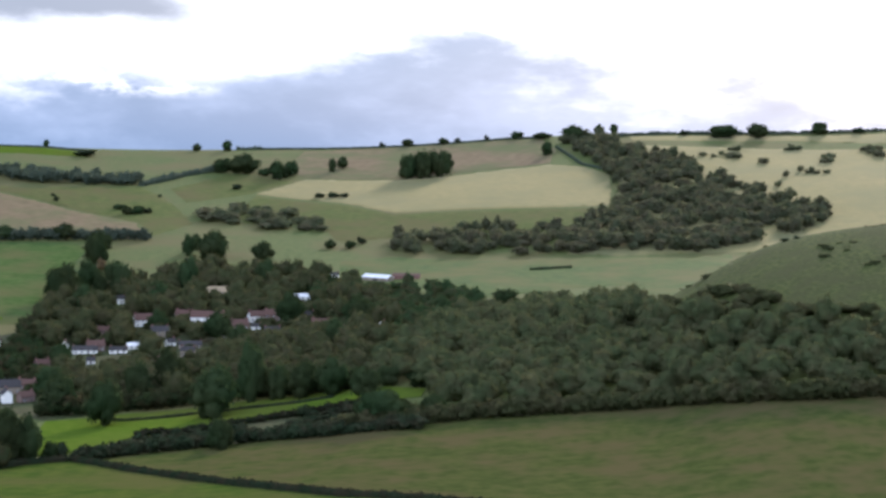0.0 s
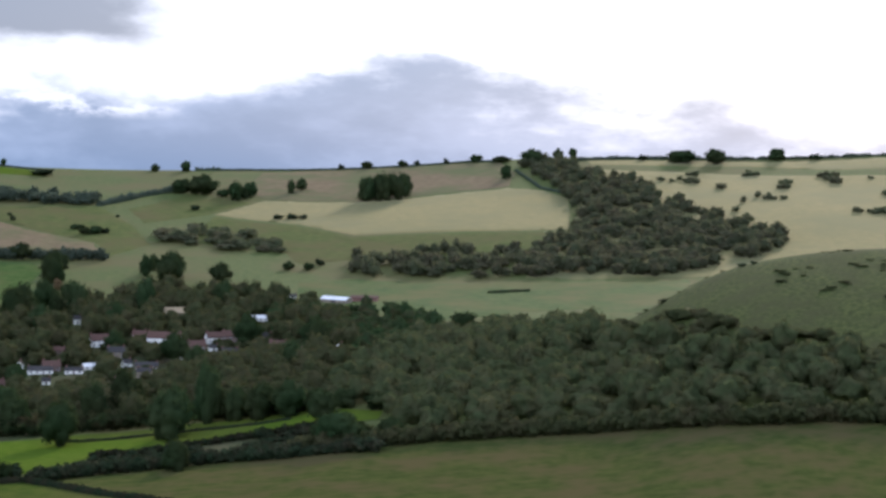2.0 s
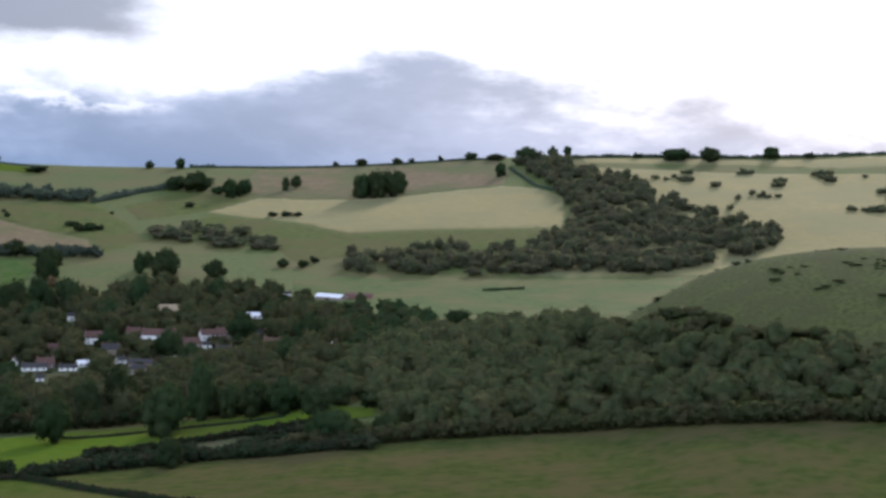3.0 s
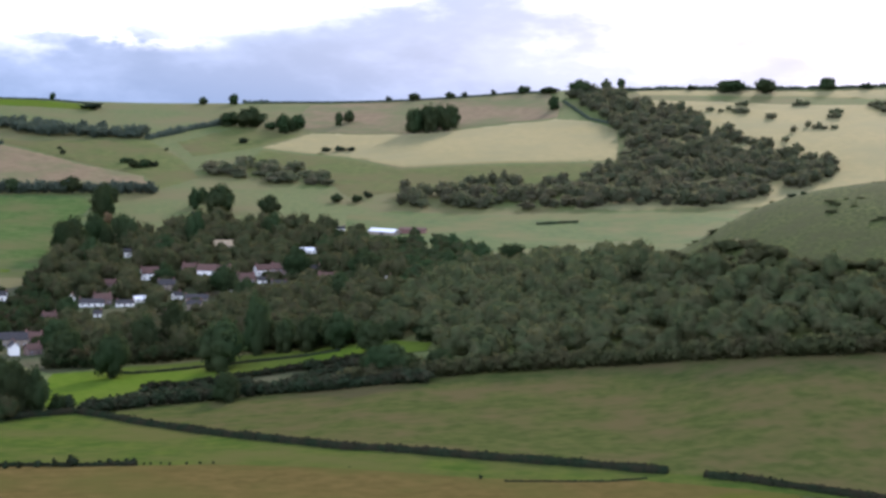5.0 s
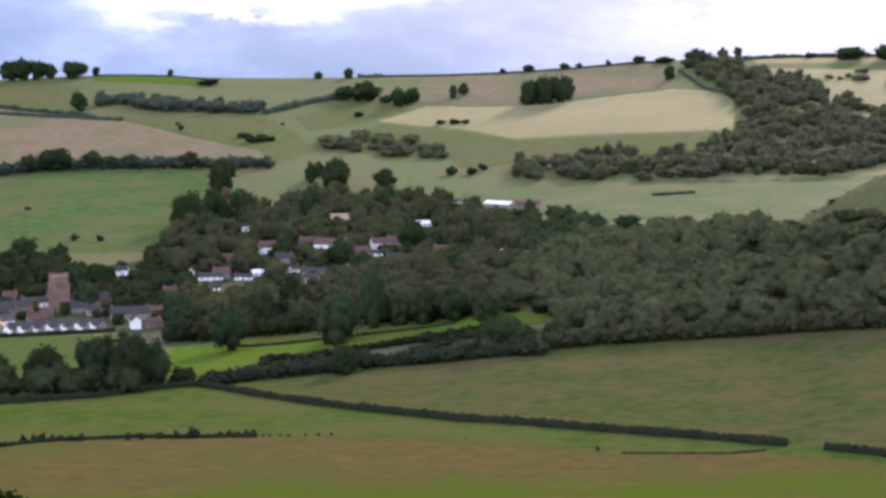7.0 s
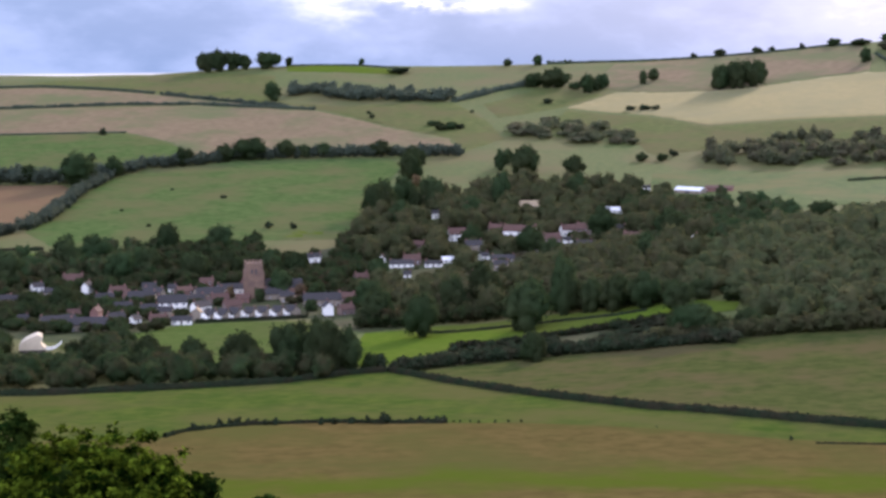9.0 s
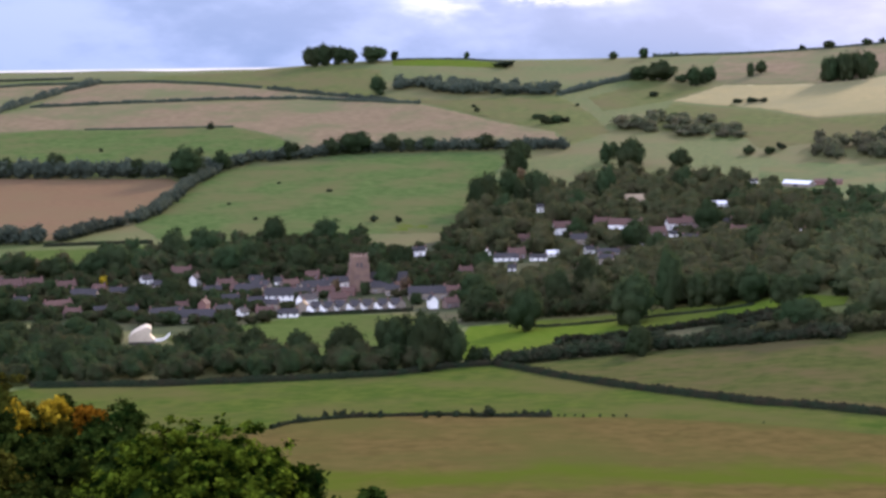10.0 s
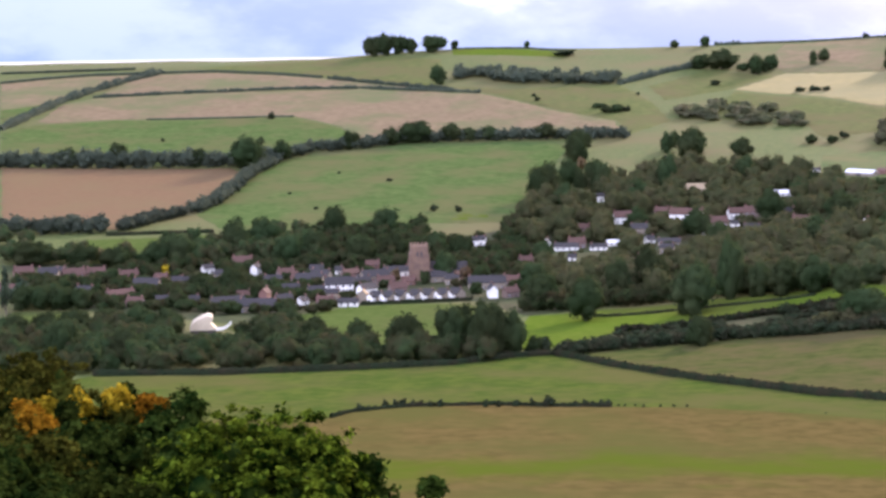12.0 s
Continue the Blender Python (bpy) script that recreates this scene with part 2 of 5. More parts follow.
NEAR = dict(rough=1.0, bump=0.15, gloss=0.0, leaf=0.12)
GRASS = dict(rough=0.9, bump=0.15, gloss=0.08, leaf=0.12)
FAR = dict(rough=0.9, bump=0.15, gloss=0.08, leaf=0.12, sheen=0.25)
MAT = {
    "ground": shader("rough_grass", (0.066, 0.092, 0.027), (0.104, 0.122, 0.039), scale=0.2, patch_col=(0.112, 0.104, 0.041), **GRASS),
    "stubble": shader("stubble", (0.088, 0.069, 0.022), (0.142, 0.104, 0.036), scale=0.16, patch_col=(0.076, 0.090, 0.022), patch=0.12, stripes=0.03, band=(421, 21, (0.066, 0.094, 0.010)), crisp=0.10, **NEAR),
    "aftermath": shader("aftermath", (0.045, 0.076, 0.014), (0.078, 0.101, 0.020), scale=0.16, patch_col=(0.088, 0.089, 0.027), patch=0.15, crisp=0.10, **NEAR),
    "pasture": shader("pasture", (0.050, 0.066, 0.018), (0.083, 0.089, 0.027), scale=0.16, patch_col=(0.094, 0.080, 0.033), patch=0.25, crisp=0.14, **NEAR),
    "meadow": shader("meadow", (0.066, 0.116, 0.012), (0.104, 0.146, 0.020), scale=0.2, patch_col=(0.096, 0.112, 0.024), **NEAR),
    "green": shader("paddock_grass", (0.056, 0.090, 0.020), (0.088, 0.117, 0.032), scale=0.2, patch_col=(0.094, 0.096, 0.036), **NEAR),
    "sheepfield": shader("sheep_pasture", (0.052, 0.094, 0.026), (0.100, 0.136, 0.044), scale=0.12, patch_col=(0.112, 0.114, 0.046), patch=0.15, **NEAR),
    "hillgreen": shader("hill_grass", (0.042, 0.078, 0.018), (0.088, 0.120, 0.032), scale=0.12, patch_col=(0.104, 0.106, 0.034), patch=0.15, **GRASS),
    "hillyellow": shader("hill_yellow_grass", (0.094, 0.102, 0.026), (0.146, 0.134, 0.039), scale=0.12, patch_col=(0.086, 0.100, 0.030), patch=0.12, **FAR),
    "hillolive": shader("hill_olive_grass", (0.068, 0.092, 0.024), (0.118, 0.130, 0.040), scale=0.12, patch_col=(0.112, 0.104, 0.040), patch=0.15, rough=0.95, bump=0.15, gloss=0.03, leaf=0.12),
    "olive": shader("olive_grass", (0.036, 0.050, 0.019), (0.066, 0.078, 0.029), scale=0.2, patch_col=(0.064, 0.060, 0.028), patch=0.15, **GRASS),
    "spur": shader("rough_spur_grass", (0.030, 0.046, 0.012), (0.082, 0.096, 0.026), rough=0.95, scale=0.4, bump=0.7, leaf=0.12, gloss=0.05, crisp=0.13, patch_col=(0.052, 0.060, 0.020), patch=0.12),
    "tan": shader("pale_stubble", (0.150, 0.114, 0.064), (0.222, 0.163, 0.092), scale=0.12, patch_col=(0.122, 0.132, 0.056), patch=0.12, rough=0.95, bump=0.15, gloss=0.03, leaf=0.12),
    "plough": shader("ploughed_earth", (0.132, 0.082, 0.042), (0.186, 0.118, 0.060), scale=0.2, patch_col=(0.150, 0.112, 0.052), patch=0.1, stripes=0.06, rough=0.95, bump=0.2, gloss=0.03),
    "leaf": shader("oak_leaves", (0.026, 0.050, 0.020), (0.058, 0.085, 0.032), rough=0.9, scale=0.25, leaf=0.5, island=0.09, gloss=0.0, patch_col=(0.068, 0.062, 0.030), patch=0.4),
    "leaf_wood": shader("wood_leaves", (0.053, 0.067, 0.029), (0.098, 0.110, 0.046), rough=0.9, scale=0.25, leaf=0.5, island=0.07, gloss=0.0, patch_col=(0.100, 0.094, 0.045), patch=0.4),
    # leaves lightened for the far hill, with the haze mixed into their colour
    "leaf_hazed": shader("hazed_wood_leaves", (0.086, 0.108, 0.054), (0.124, 0.140, 0.070), rough=0.85, scale=0.2, leaf=0.62, island=0.08, gloss=0.05, patch_col=(0.125, 0.118, 0.066), patch=0.3, sheen=0.15),
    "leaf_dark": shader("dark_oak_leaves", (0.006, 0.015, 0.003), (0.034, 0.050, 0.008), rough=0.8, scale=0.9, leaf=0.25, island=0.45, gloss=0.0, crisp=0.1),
    "leaf_olive": shader("olive_leaves", (0.018, 0.025, 0.004), (0.076, 0.073, 0.010), rough=0.75, scale=0.8, leaf=0.3, island=0.5, gloss=0.0),
    "leaf_near": shader("sycamore_leaves", (0.008, 0.019, 0.002), (0.098, 0.132, 0.010), rough=0.7, scale=1.2, leaf=0.3, island=0.5, gloss=0.0, crisp=0.06),
    "leaf_yellow": shader("yellow_leaves", (0.20, 0.14, 0.007), (0.42, 0.28, 0.017), rough=0.6, scale=0.9, leaf=0.3, island=0.5, gloss=0.0),
    "leaf_orange": shader("orange_leaves", (0.12, 0.055, 0.004), (0.27, 0.120, 0.008), rough=0.6, scale=0.9, leaf=0.3, island=0.5, gloss=0.0),
    "leaf_russet": shader("russet_leaves", (0.085, 0.058, 0.030), (0.150, 0.098, 0.046), rough=0.7, scale=0.5, leaf=0.4, island=0.25, gloss=0.08),
    "leaf_conifer": shader("conifer_leaves", (0.020, 0.036, 0.018), (0.038, 0.055, 0.025), rough=0.7, scale=0.9, leaf=0.1, island=0.4, gloss=0.15),
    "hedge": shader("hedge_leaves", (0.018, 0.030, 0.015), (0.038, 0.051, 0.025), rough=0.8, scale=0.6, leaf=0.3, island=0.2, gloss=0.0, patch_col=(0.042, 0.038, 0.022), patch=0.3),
    # paler, bluer copy of the hedge leaves: distance haze put into the colour
    "hedge_hazed": shader("hazed_hedge_leaves", (0.060, 0.082, 0.056), (0.096, 0.116, 0.074), rough=0.8, scale=0.3, leaf=0.5, island=0.1, gloss=0.06),
    "bark": shader("bark", (0.07, 0.05, 0.035), (0.14, 0.11, 0.08), rough=0.9, scale=3.0, bump=0.05),
    "white": shader("white_render", (0.89, 0.86, 0.76), (0.93, 0.90, 0.81), rough=0.7, scale=0.5),
    "cream": shader("cream_stone", (0.22, 0.178, 0.126), (0.31, 0.255, 0.185), rough=0.85, scale=1.5),
    "pink": shader("faded_brick", (0.145, 0.102, 0.084), (0.215, 0.152, 0.125), rough=0.85, scale=1.5),
    "brick": shader("red_brick", (0.155, 0.078, 0.058), (0.225, 0.120, 0.090), rough=0.85, scale=1.8),
    "tower": shader("tower_stone", (0.175, 0.105, 0.066), (0.255, 0.162, 0.105), rough=0.9, scale=1.2, bump=0.05, patch_col=(0.150, 0.096, 0.070), patch=0.2),
    "slate": shader("slate", (0.034, 0.031, 0.030), (0.066, 0.059, 0.055), rough=0.75, scale=1.4, gloss=0.2),
    "tile": shader("red_tile", (0.086, 0.047, 0.036), (0.138, 0.078, 0.058), rough=0.8, scale=1.6, gloss=0.2),
    "thatch": shader("thatch", (0.30, 0.22, 0.12), (0.42, 0.32, 0.19), rough=0.95, scale=2.0, bump=0.05),
    "sheet": shader("pale_sheet_roof", (0.76, 0.74, 0.70), (0.86, 0.84, 0.80), rough=0.4, scale=0.8),
    "creamroof": shader("cream_roof", (0.60, 0.49, 0.33), (0.70, 0.59, 0.42), rough=0.75, scale=0.8, gloss=0.15),
    "glass": shader("window_glass", (0.02, 0.022, 0.026), (0.035, 0.038, 0.042), rough=0.12, scale=1.0),
    "paint": shader("white_paint", (0.76, 0.76, 0.74), (0.84, 0.84, 0.82), rough=0.5, scale=2.0),
    "door": shader("dark_door", (0.05, 0.04, 0.035), (0.09, 0.07, 0.06), rough=0.5, scale=2.0),
}

# ---------------------------------------------------------------- the lie of the land
EYE = 150.0                         # height of the eye; the valley floor lies near 22


def curve(xs, ys, x):
    """A smooth curve through a few knots."""
    xs, ys = np.asarray(xs, float), np.asarray(ys, float)
    step = np.diff(ys) / np.diff(xs)
    m = np.concatenate([step[:1], np.where(step[1:] * step[:-1] > 0, 2 * step[1:] * step[:-1] / (step[1:] + step[:-1] + 1e-12), 0), step[-1:]])
    x = np.clip(x, xs[0], xs[-1])
    i = np.clip(np.searchsorted(xs, x) - 1, 0, len(xs) - 2)
    h = xs[i + 1] - xs[i]
    t = (x - xs[i]) / h
    return ((1 + 2 * t) * (1 - t) ** 2 * ys[i] + t * (1 - t) ** 2 * h * m[i]
            + t * t * (3 - 2 * t) * ys[i + 1] + t * t * (t - 1) * h * m[i + 1])


def land(x, y):
    """Height of the ground: a steep down, a flat valley, a long far slope, a wooded spur to the east."""
    x, y = np.asarray(x, float), np.asarray(y, float)
    r, a = np.hypot(x, y), np.degrees(np.arctan2(x, y))
    z = curve([0, 40, 90, 170, 260, 340, 430, 520, 660, 780, 900, 1000, 1180, 1450, 1750, 2050],
              [-1.7, -11, -31, -56, -80, -95, -103.5, -110.5, -121, -126, -128, -124, -110, -83, -43, 0], r)
    crest = sum(curve([-40, -30, -24, -18, -13, -8, -3, 2, 6, 11, 16, 40], [-30, -19, -15, -5, 0, -1, 2, 18, 27, 29, 36, 40], a + d) for d in (-2.4, -1.2, 0, 1.2, 2.4)) / 5
    ahead = curve([0, 45, 110, 180], [1, 1, 0, 0], np.abs(a))
    crest = crest * ahead
    z = z + crest * curve([1100, 1700, 2050], [0, 0.55, 1], r)
    spur = curve([-12, -9, -5, -1.6, 2, 6.4, 8.8, 9.8, 11.5, 13, 15, 30], [0, 3, 13, 27, 34, 44, 64.5, 74.5, 85.3, 90.6, 95, 108], a)
    spur = spur * ahead
    z = z + spur * curve([470, 660, 860, 900, 960, 1080, 1400], [0, 0.34, 0.94, 1, 0.90, 0.45, 0], r)
    far = curve([2050, 2500, 3200, 5000], [0, -28, -30, 0], r)
    z = z + far + curve([2300, 5000], [0, 1], r) * (-23 - crest)
    z = z + 1.1 * np.sin(x / 61 + 1.3) * np.sin(y / 83) * curve([300, 700, 1100, 2000], [0, 0.2, 1, 1.6], r)
    return EYE + z


# ---------------------------------------------------------------- mesh helpers
def mesh_of(name, verts, faces, material):
    me = bpy.data.meshes.new(name)
    me.from_pydata([tuple(v) for v in np.asarray(verts, float)], [], [tuple(f) for f in faces])
    me.materials.append(MAT[material])
    return me


def quick_mesh(name, verts, tris, material):
    """A triangle mesh straight from arrays, for the leaves."""
    verts, tris = np.asarray(verts, np.float32), np.asarray(tris, np.int32)
    me = bpy.data.meshes.new(name)
    me.vertices.add(len(verts))
    me.vertices.foreach_set("co", verts.ravel())
    me.loops.add(tris.size)
    me.loops.foreach_set("vertex_index", tris.ravel())
    me.polygons.add(len(tris))
    me.polygons.foreach_set("loop_start", np.arange(0, tris.size, 3, dtype=np.int32))
    me.materials.append(MAT[material])
    me.update(calc_edges=True)
    me.validate()
    me.shade_smooth()
    return me


def part(name, bm, material, parent, label=""):
    """Links a bmesh (or a ready mesh) as one mesh object under a thing or part."""
    if isinstance(bm, bpy.types.Mesh):
        me = bm
    else:
        me = bpy.data.meshes.new(name)
        bm.to_mesh(me)
        bm.free()
        me.materials.append(MAT[material])
    ob = new(name, me)
    ob.parent = parent
    return tagged(ob, label)


def box(x0, x1, y0, y1, z0, z1, bevel=0.0):
    bm = bmesh.new()
    bmesh.ops.create_cube(bm, size=1, matrix=Matrix.LocRotScale(((x0 + x1) / 2, (y0 + y1) / 2, (z0 + z1) / 2), None, (x1 - x0, y1 - y0, z1 - z0)))
    if bevel:
        bmesh.ops.bevel(bm, geom=bm.edges[:], offset=bevel, segments=1, affect="EDGES")
    return bm


def ground_at(x, y):
    return float(land(x, y))


def inside(poly, x, y):
    c, j = False, len(poly) - 1
    for i in range(len(poly)):
        (xi, yi), (xj, yj) = poly[i], poly[j]
        if (yi > y) != (yj > y) and x < (xj - xi) * (y - yi) / (yj - yi) + xi:
            c = not c
        j = i
    return c


# ---------------------------------------------------------------- ground: one sheet to the horizon
def build_ground():
    rings = np.concatenate([[0.0, 6, 14, 24, 36], np.arange(50, 700, 10), np.arange(700, 1060, 7), np.arange(1060, 1500, 14), np.arange(1500, 2400, 22), np.geomspace(2400, 4985, 26)])
    bear = np.radians(np.concatenate([np.arange(-42, 26, 0.4), np.arange(26, 318, 4.0)]))
    rr, aa = np.meshgrid(rings[1:], bear, indexing="ij")
    x, y = rr * np.sin(aa), rr * np.cos(aa)
    v = np.stack([x, y, land(x, y)], -1).reshape(-1, 3)
    n, k = len(bear), len(rings) - 1
    i, j = np.meshgrid(np.arange(k - 1), np.arange(n), indexing="ij")
    j2 = (j + 1) % n
    q = np.stack([i * n + j, i * n + j2, (i + 1) * n + j2, (i + 1) * n + j], -1).reshape(-1, 4)
    v = np.vstack([v, [[0, 0, ground_at(0, 0)]]])
    cap = [(len(v) - 1, (a + 1) % n, a) for a in range(n)]
    faces = [tuple(f) for f in q] + cap
    me = mesh_of("ground", v, faces, "ground")
    me.shade_smooth()
    return tagged(new("ground", me), "rolling chalk downland of rough grass and valley floor", "ground", kind="structure")


build_ground()


def field(material, label, outline):
    """One field, laid over the ground between its hedges."""
    pts = [Vector(p) for p in outline]
    out = []
    for a, b in zip(pts, pts[1:] + pts[:1]):
        n = max(1, int((b - a).length / 11))
        out += [a.lerp(b, i / n) for i in range(n)]
    xs, ys = [p.x for p in out], [p.y for p in out]
    edge = [(i, (i + 1) % len(out)) for i in range(len(out))]
    step = 7 if material in ("olive", "spur") and max(ys) < 1000 else 14 if max(ys) < 1000 else 11
    poly = [(p.x, p.y) for p in out]
    fill = [Vector((gx, gy)) for gx in np.arange(min(xs) + step / 2, max(xs), step) for gy in np.arange(min(ys) + step / 2, max(ys), step) if inside(poly, gx, gy)]
    v, _, f, *_ = geometry.delaunay_2d_cdt(out + fill, edge, [list(range(len(out)))], 1, 0.01)
    xy = np.array([(p.x, p.y) for p in v])
    z = land(xy[:, 0], xy[:, 1]) + 0.28 + 0.0001 * np.hypot(xy[:, 0], xy[:, 1])
    if max(ys) > 1000:
        z[:len(out)] = land(xy[:len(out), 0], xy[:len(out), 1]) - 0.1
    me = mesh_of("field", np.column_stack([xy, z]), f, material)
    me.shade_smooth()
    if me.polygons and me.polygons[0].normal.z < 0:
        me.flip_normals()
    return tagged(new("field", me), label, "field", kind="structure")


# ---------------------------------------------------------------- leaves, trees, hedges
def leaf_quads(rng, centre, out, size, loose=0.42):
    """Bent leaf sprays: two triangles each, facing roughly outwards."""
    n = len(centre)
    nrm = out + rng.normal(0, loose, (n, 3))
    nrm /= np.linalg.norm(nrm, axis=1, keepdims=True) + 1e-9
    t = np.cross(nrm, rng.normal(0, 1, (n, 3)))
    t /= np.linalg.norm(t, axis=1, keepdims=True) + 1e-9
    b = np.cross(nrm, t)
    s = (size * rng.uniform(0.6, 1.35, n))[:, None]
    a0 = centre + t * s * 0.6
    a1 = centre + b * s * 0.5 + nrm * s * 0.12
    a2 = centre - t * s * 0.6
    a3 = centre - b * s * 0.5 - nrm * s * 0.1
    v = np.stack([a0, a1, a2, a3], 1).reshape(-1, 3)
    k = np.arange(n)[:, None] * 4
    return v, np.concatenate([k + [0, 1, 2], k + [0, 2, 3]])


def ball(sub):
    bm = bmesh.new()
    bmesh.ops.create_icosphere(bm, subdivisions=sub, radius=1)
    v = np.array([x.co[:] for x in bm.verts])
    f = np.array([[x.index for x in p.verts] for p in bm.faces])
    bm.free()
    return v, f


BALL = {s: ball(s) for s in (2, 3, 4)}


def spread_ways(n, rng):
    """Directions spread evenly over a sphere, a little shaken."""
    k = np.arange(n) + 0.5
    z, a = 1 - 2 * k / n, k * 2.39996
    d = np.column_stack([np.cos(a) * np.sqrt(1 - z * z), np.sin(a) * np.sqrt(1 - z * z), z]) + rng.normal(0, 0.16, (n, 3))
    return d / np.linalg.norm(d, axis=1, keepdims=True)


def envelope(d, c, r):
    """How far the outermost bough reaches in each direction d, and which bough it is."""
    along = d @ c.T
    root = r ** 2 - (c ** 2).sum(1) + along ** 2
    reach = np.where(root > 0, along + np.sqrt(np.maximum(root, 0)), 0.0)
    who = reach.argmax(1)
    return reach[np.arange(len(d)), who], who


def crown_arrays(seed, lobes, leaves, leaf_size, base=0.16, cone=False, detail=3, lump=1.0):
    """A crown in a unit box (1 wide, 1 high): boughs that swell out of one body, with leaf sprays over them."""
    rng = np.random.default_rng(seed)
    size = np.array([0.5, 0.5, 0.5 * (1 - base)])
    mid = np.array([0, 0, (1 + base) / 2])
    ways = spread_ways(lobes, rng)
    c = np.vstack([[[0, 0, 0]], ways * rng.uniform(0.44, 0.74, (lobes, 1))])
    r = np.concatenate([[0.58], rng.uniform(0.26, 0.44, lobes) * lump])

    def shape(d, reach):
        low = np.clip(-d[:, 2] - 0.25, 0, 1)
        q = d * (reach * (1 - 0.14 * low))[:, None]
        if cone:
            q[:, :2] *= np.clip(0.62 - 0.58 * q[:, [2]], 0.05, 1.2)
        return q

    bv, bf = BALL[detail]
    ripple = 1 + 0.05 * np.sin(bv[:, 0] * 9 + seed) * np.cos(bv[:, 1] * 8) + rng.normal(0, 0.025, len(bv))
    body = shape(bv, envelope(bv, c, r)[0] * 0.90 * ripple) * size + mid
    tufts = max(lobes * 4, leaves // 5)
    d = rng.normal(0, 1, (tufts, 3))
    d[:, 2] += 0.25
    d /= np.linalg.norm(d, axis=1, keepdims=True)
    reach, who = envelope(d, c, r)
    at = shape(d, reach * rng.uniform(0.93, 1.09, tufts)) * size + mid
    out = d * reach[:, None] - c[who]
    out /= np.linalg.norm(out, axis=1, keepdims=True) + 1e-9
    pick = rng.integers(0, tufts, leaves)
    cen = at[pick] + rng.normal(0, leaf_size * 0.5, (leaves, 3))
    qv, qt = leaf_quads(rng, cen, out[pick], leaf_size, 0.30)
    return np.vstack([body, qv]), np.vstack([bf, qt + len(body)])


def limb(bm, a, b, r0, r1, sides=6):
    a, b = Vector(a), Vector(b)
    q = (b - a).to_track_quat("Z", "Y").to_matrix()
    ring = [[bm.verts.new(p + q @ Vector((math.cos(k * math.tau / sides) * r, math.sin(k * math.tau / sides) * r, 0))) for k in range(sides)] for p, r in ((a, r0), (b, r1))]
    for k in range(sides):
        bm.faces.new((ring[0][k], ring[0][(k + 1) % sides], ring[1][(k + 1) % sides], ring[1][k]))


def trunk_mesh(seed, bare=0.2):
    """A tapered trunk with limbs that reach into a unit crown."""
    rng = random.Random(seed)
    bm = bmesh.new()
    limb(bm, (0, 0, -0.06), (0.01, 0, bare), 0.045, 0.030)
    limb(bm, (0.01, 0, bare), (0.0, 0.02, 0.62), 0.030, 0.012)
    for i in range(6):
        a, h = i * 1.1 + rng.uniform(0, 0.4), bare * 0.85 + 0.07 * i
        limb(bm, (0.005, 0, h), (math.cos(a) * 0.27, math.sin(a) * 0.27, h + rng.uniform(0.13, 0.28)), 0.016, 0.006, 5)
    me = bpy.data.meshes.new("trunk")
    bm.to_mesh(me)
    bm.free()
    me.materials.append(MAT["bark"])
    return me


PROTO = {}


def prototypes(key, material, count, lobes, leaves, size, base, cone=False, name="tree"):
    PROTO[key] = []
    for i in range(count):
        v, t = crown_arrays(100 + i * 7 + len(key) * 31, lobes + i % 3, leaves, size, base, cone, 4)
        PROTO[key].append((quick_mesh("crown", v, t, material), trunk_mesh(i, max(base, 0.05)), name))


prototypes("o", "leaf", 8, 15, 1000, 0.046, -0.12)
prototypes("k", "leaf", 3, 14, 900, 0.045, -0.16)
prototypes("russet", "leaf_russet", 2, 12, 420, 0.085, -0.08)
prototypes("c", "leaf_conifer", 2, 12, 620, 0.07, 0.06, True)
prototypes("b", "hedge", 4, 8, 260, 0.11, -0.1, name="bush")
prototypes("y", "leaf_yellow", 1, 9, 420, 0.10, 0.0)
tree_dice = random.Random(5)
LABELS = {"o": "broadleaf tree in dense dark green late-summer leaf", "k": "broad dark tree with a clear trunk on the bare hill crest", "c": "tall narrow dark green conifer", "b": "small rounded dark green bush in a field hedge",
          "y": "small tree in bright yellow leaf", "russet": "broadleaf tree turning dull russet brown"}


def tree(kind, x, y, h, w, label="", group=""):
    crown, trunk, name = tree_dice.choice(PROTO[kind])
    root = new(name)
    root.empty_display_size = 0.5
    for nm, me in (("trunk", trunk), ("crown", crown)):
        ob = new(nm, me)
        ob.parent = root
    root.matrix_basis = Matrix.LocRotScale((x, y, ground_at(x, y)), Euler((0, 0, tree_dice.uniform(0, 6.28))), (w, w, h))
    return tagged(root, label or LABELS[kind], "bush" if kind == "b" else "tree", group)


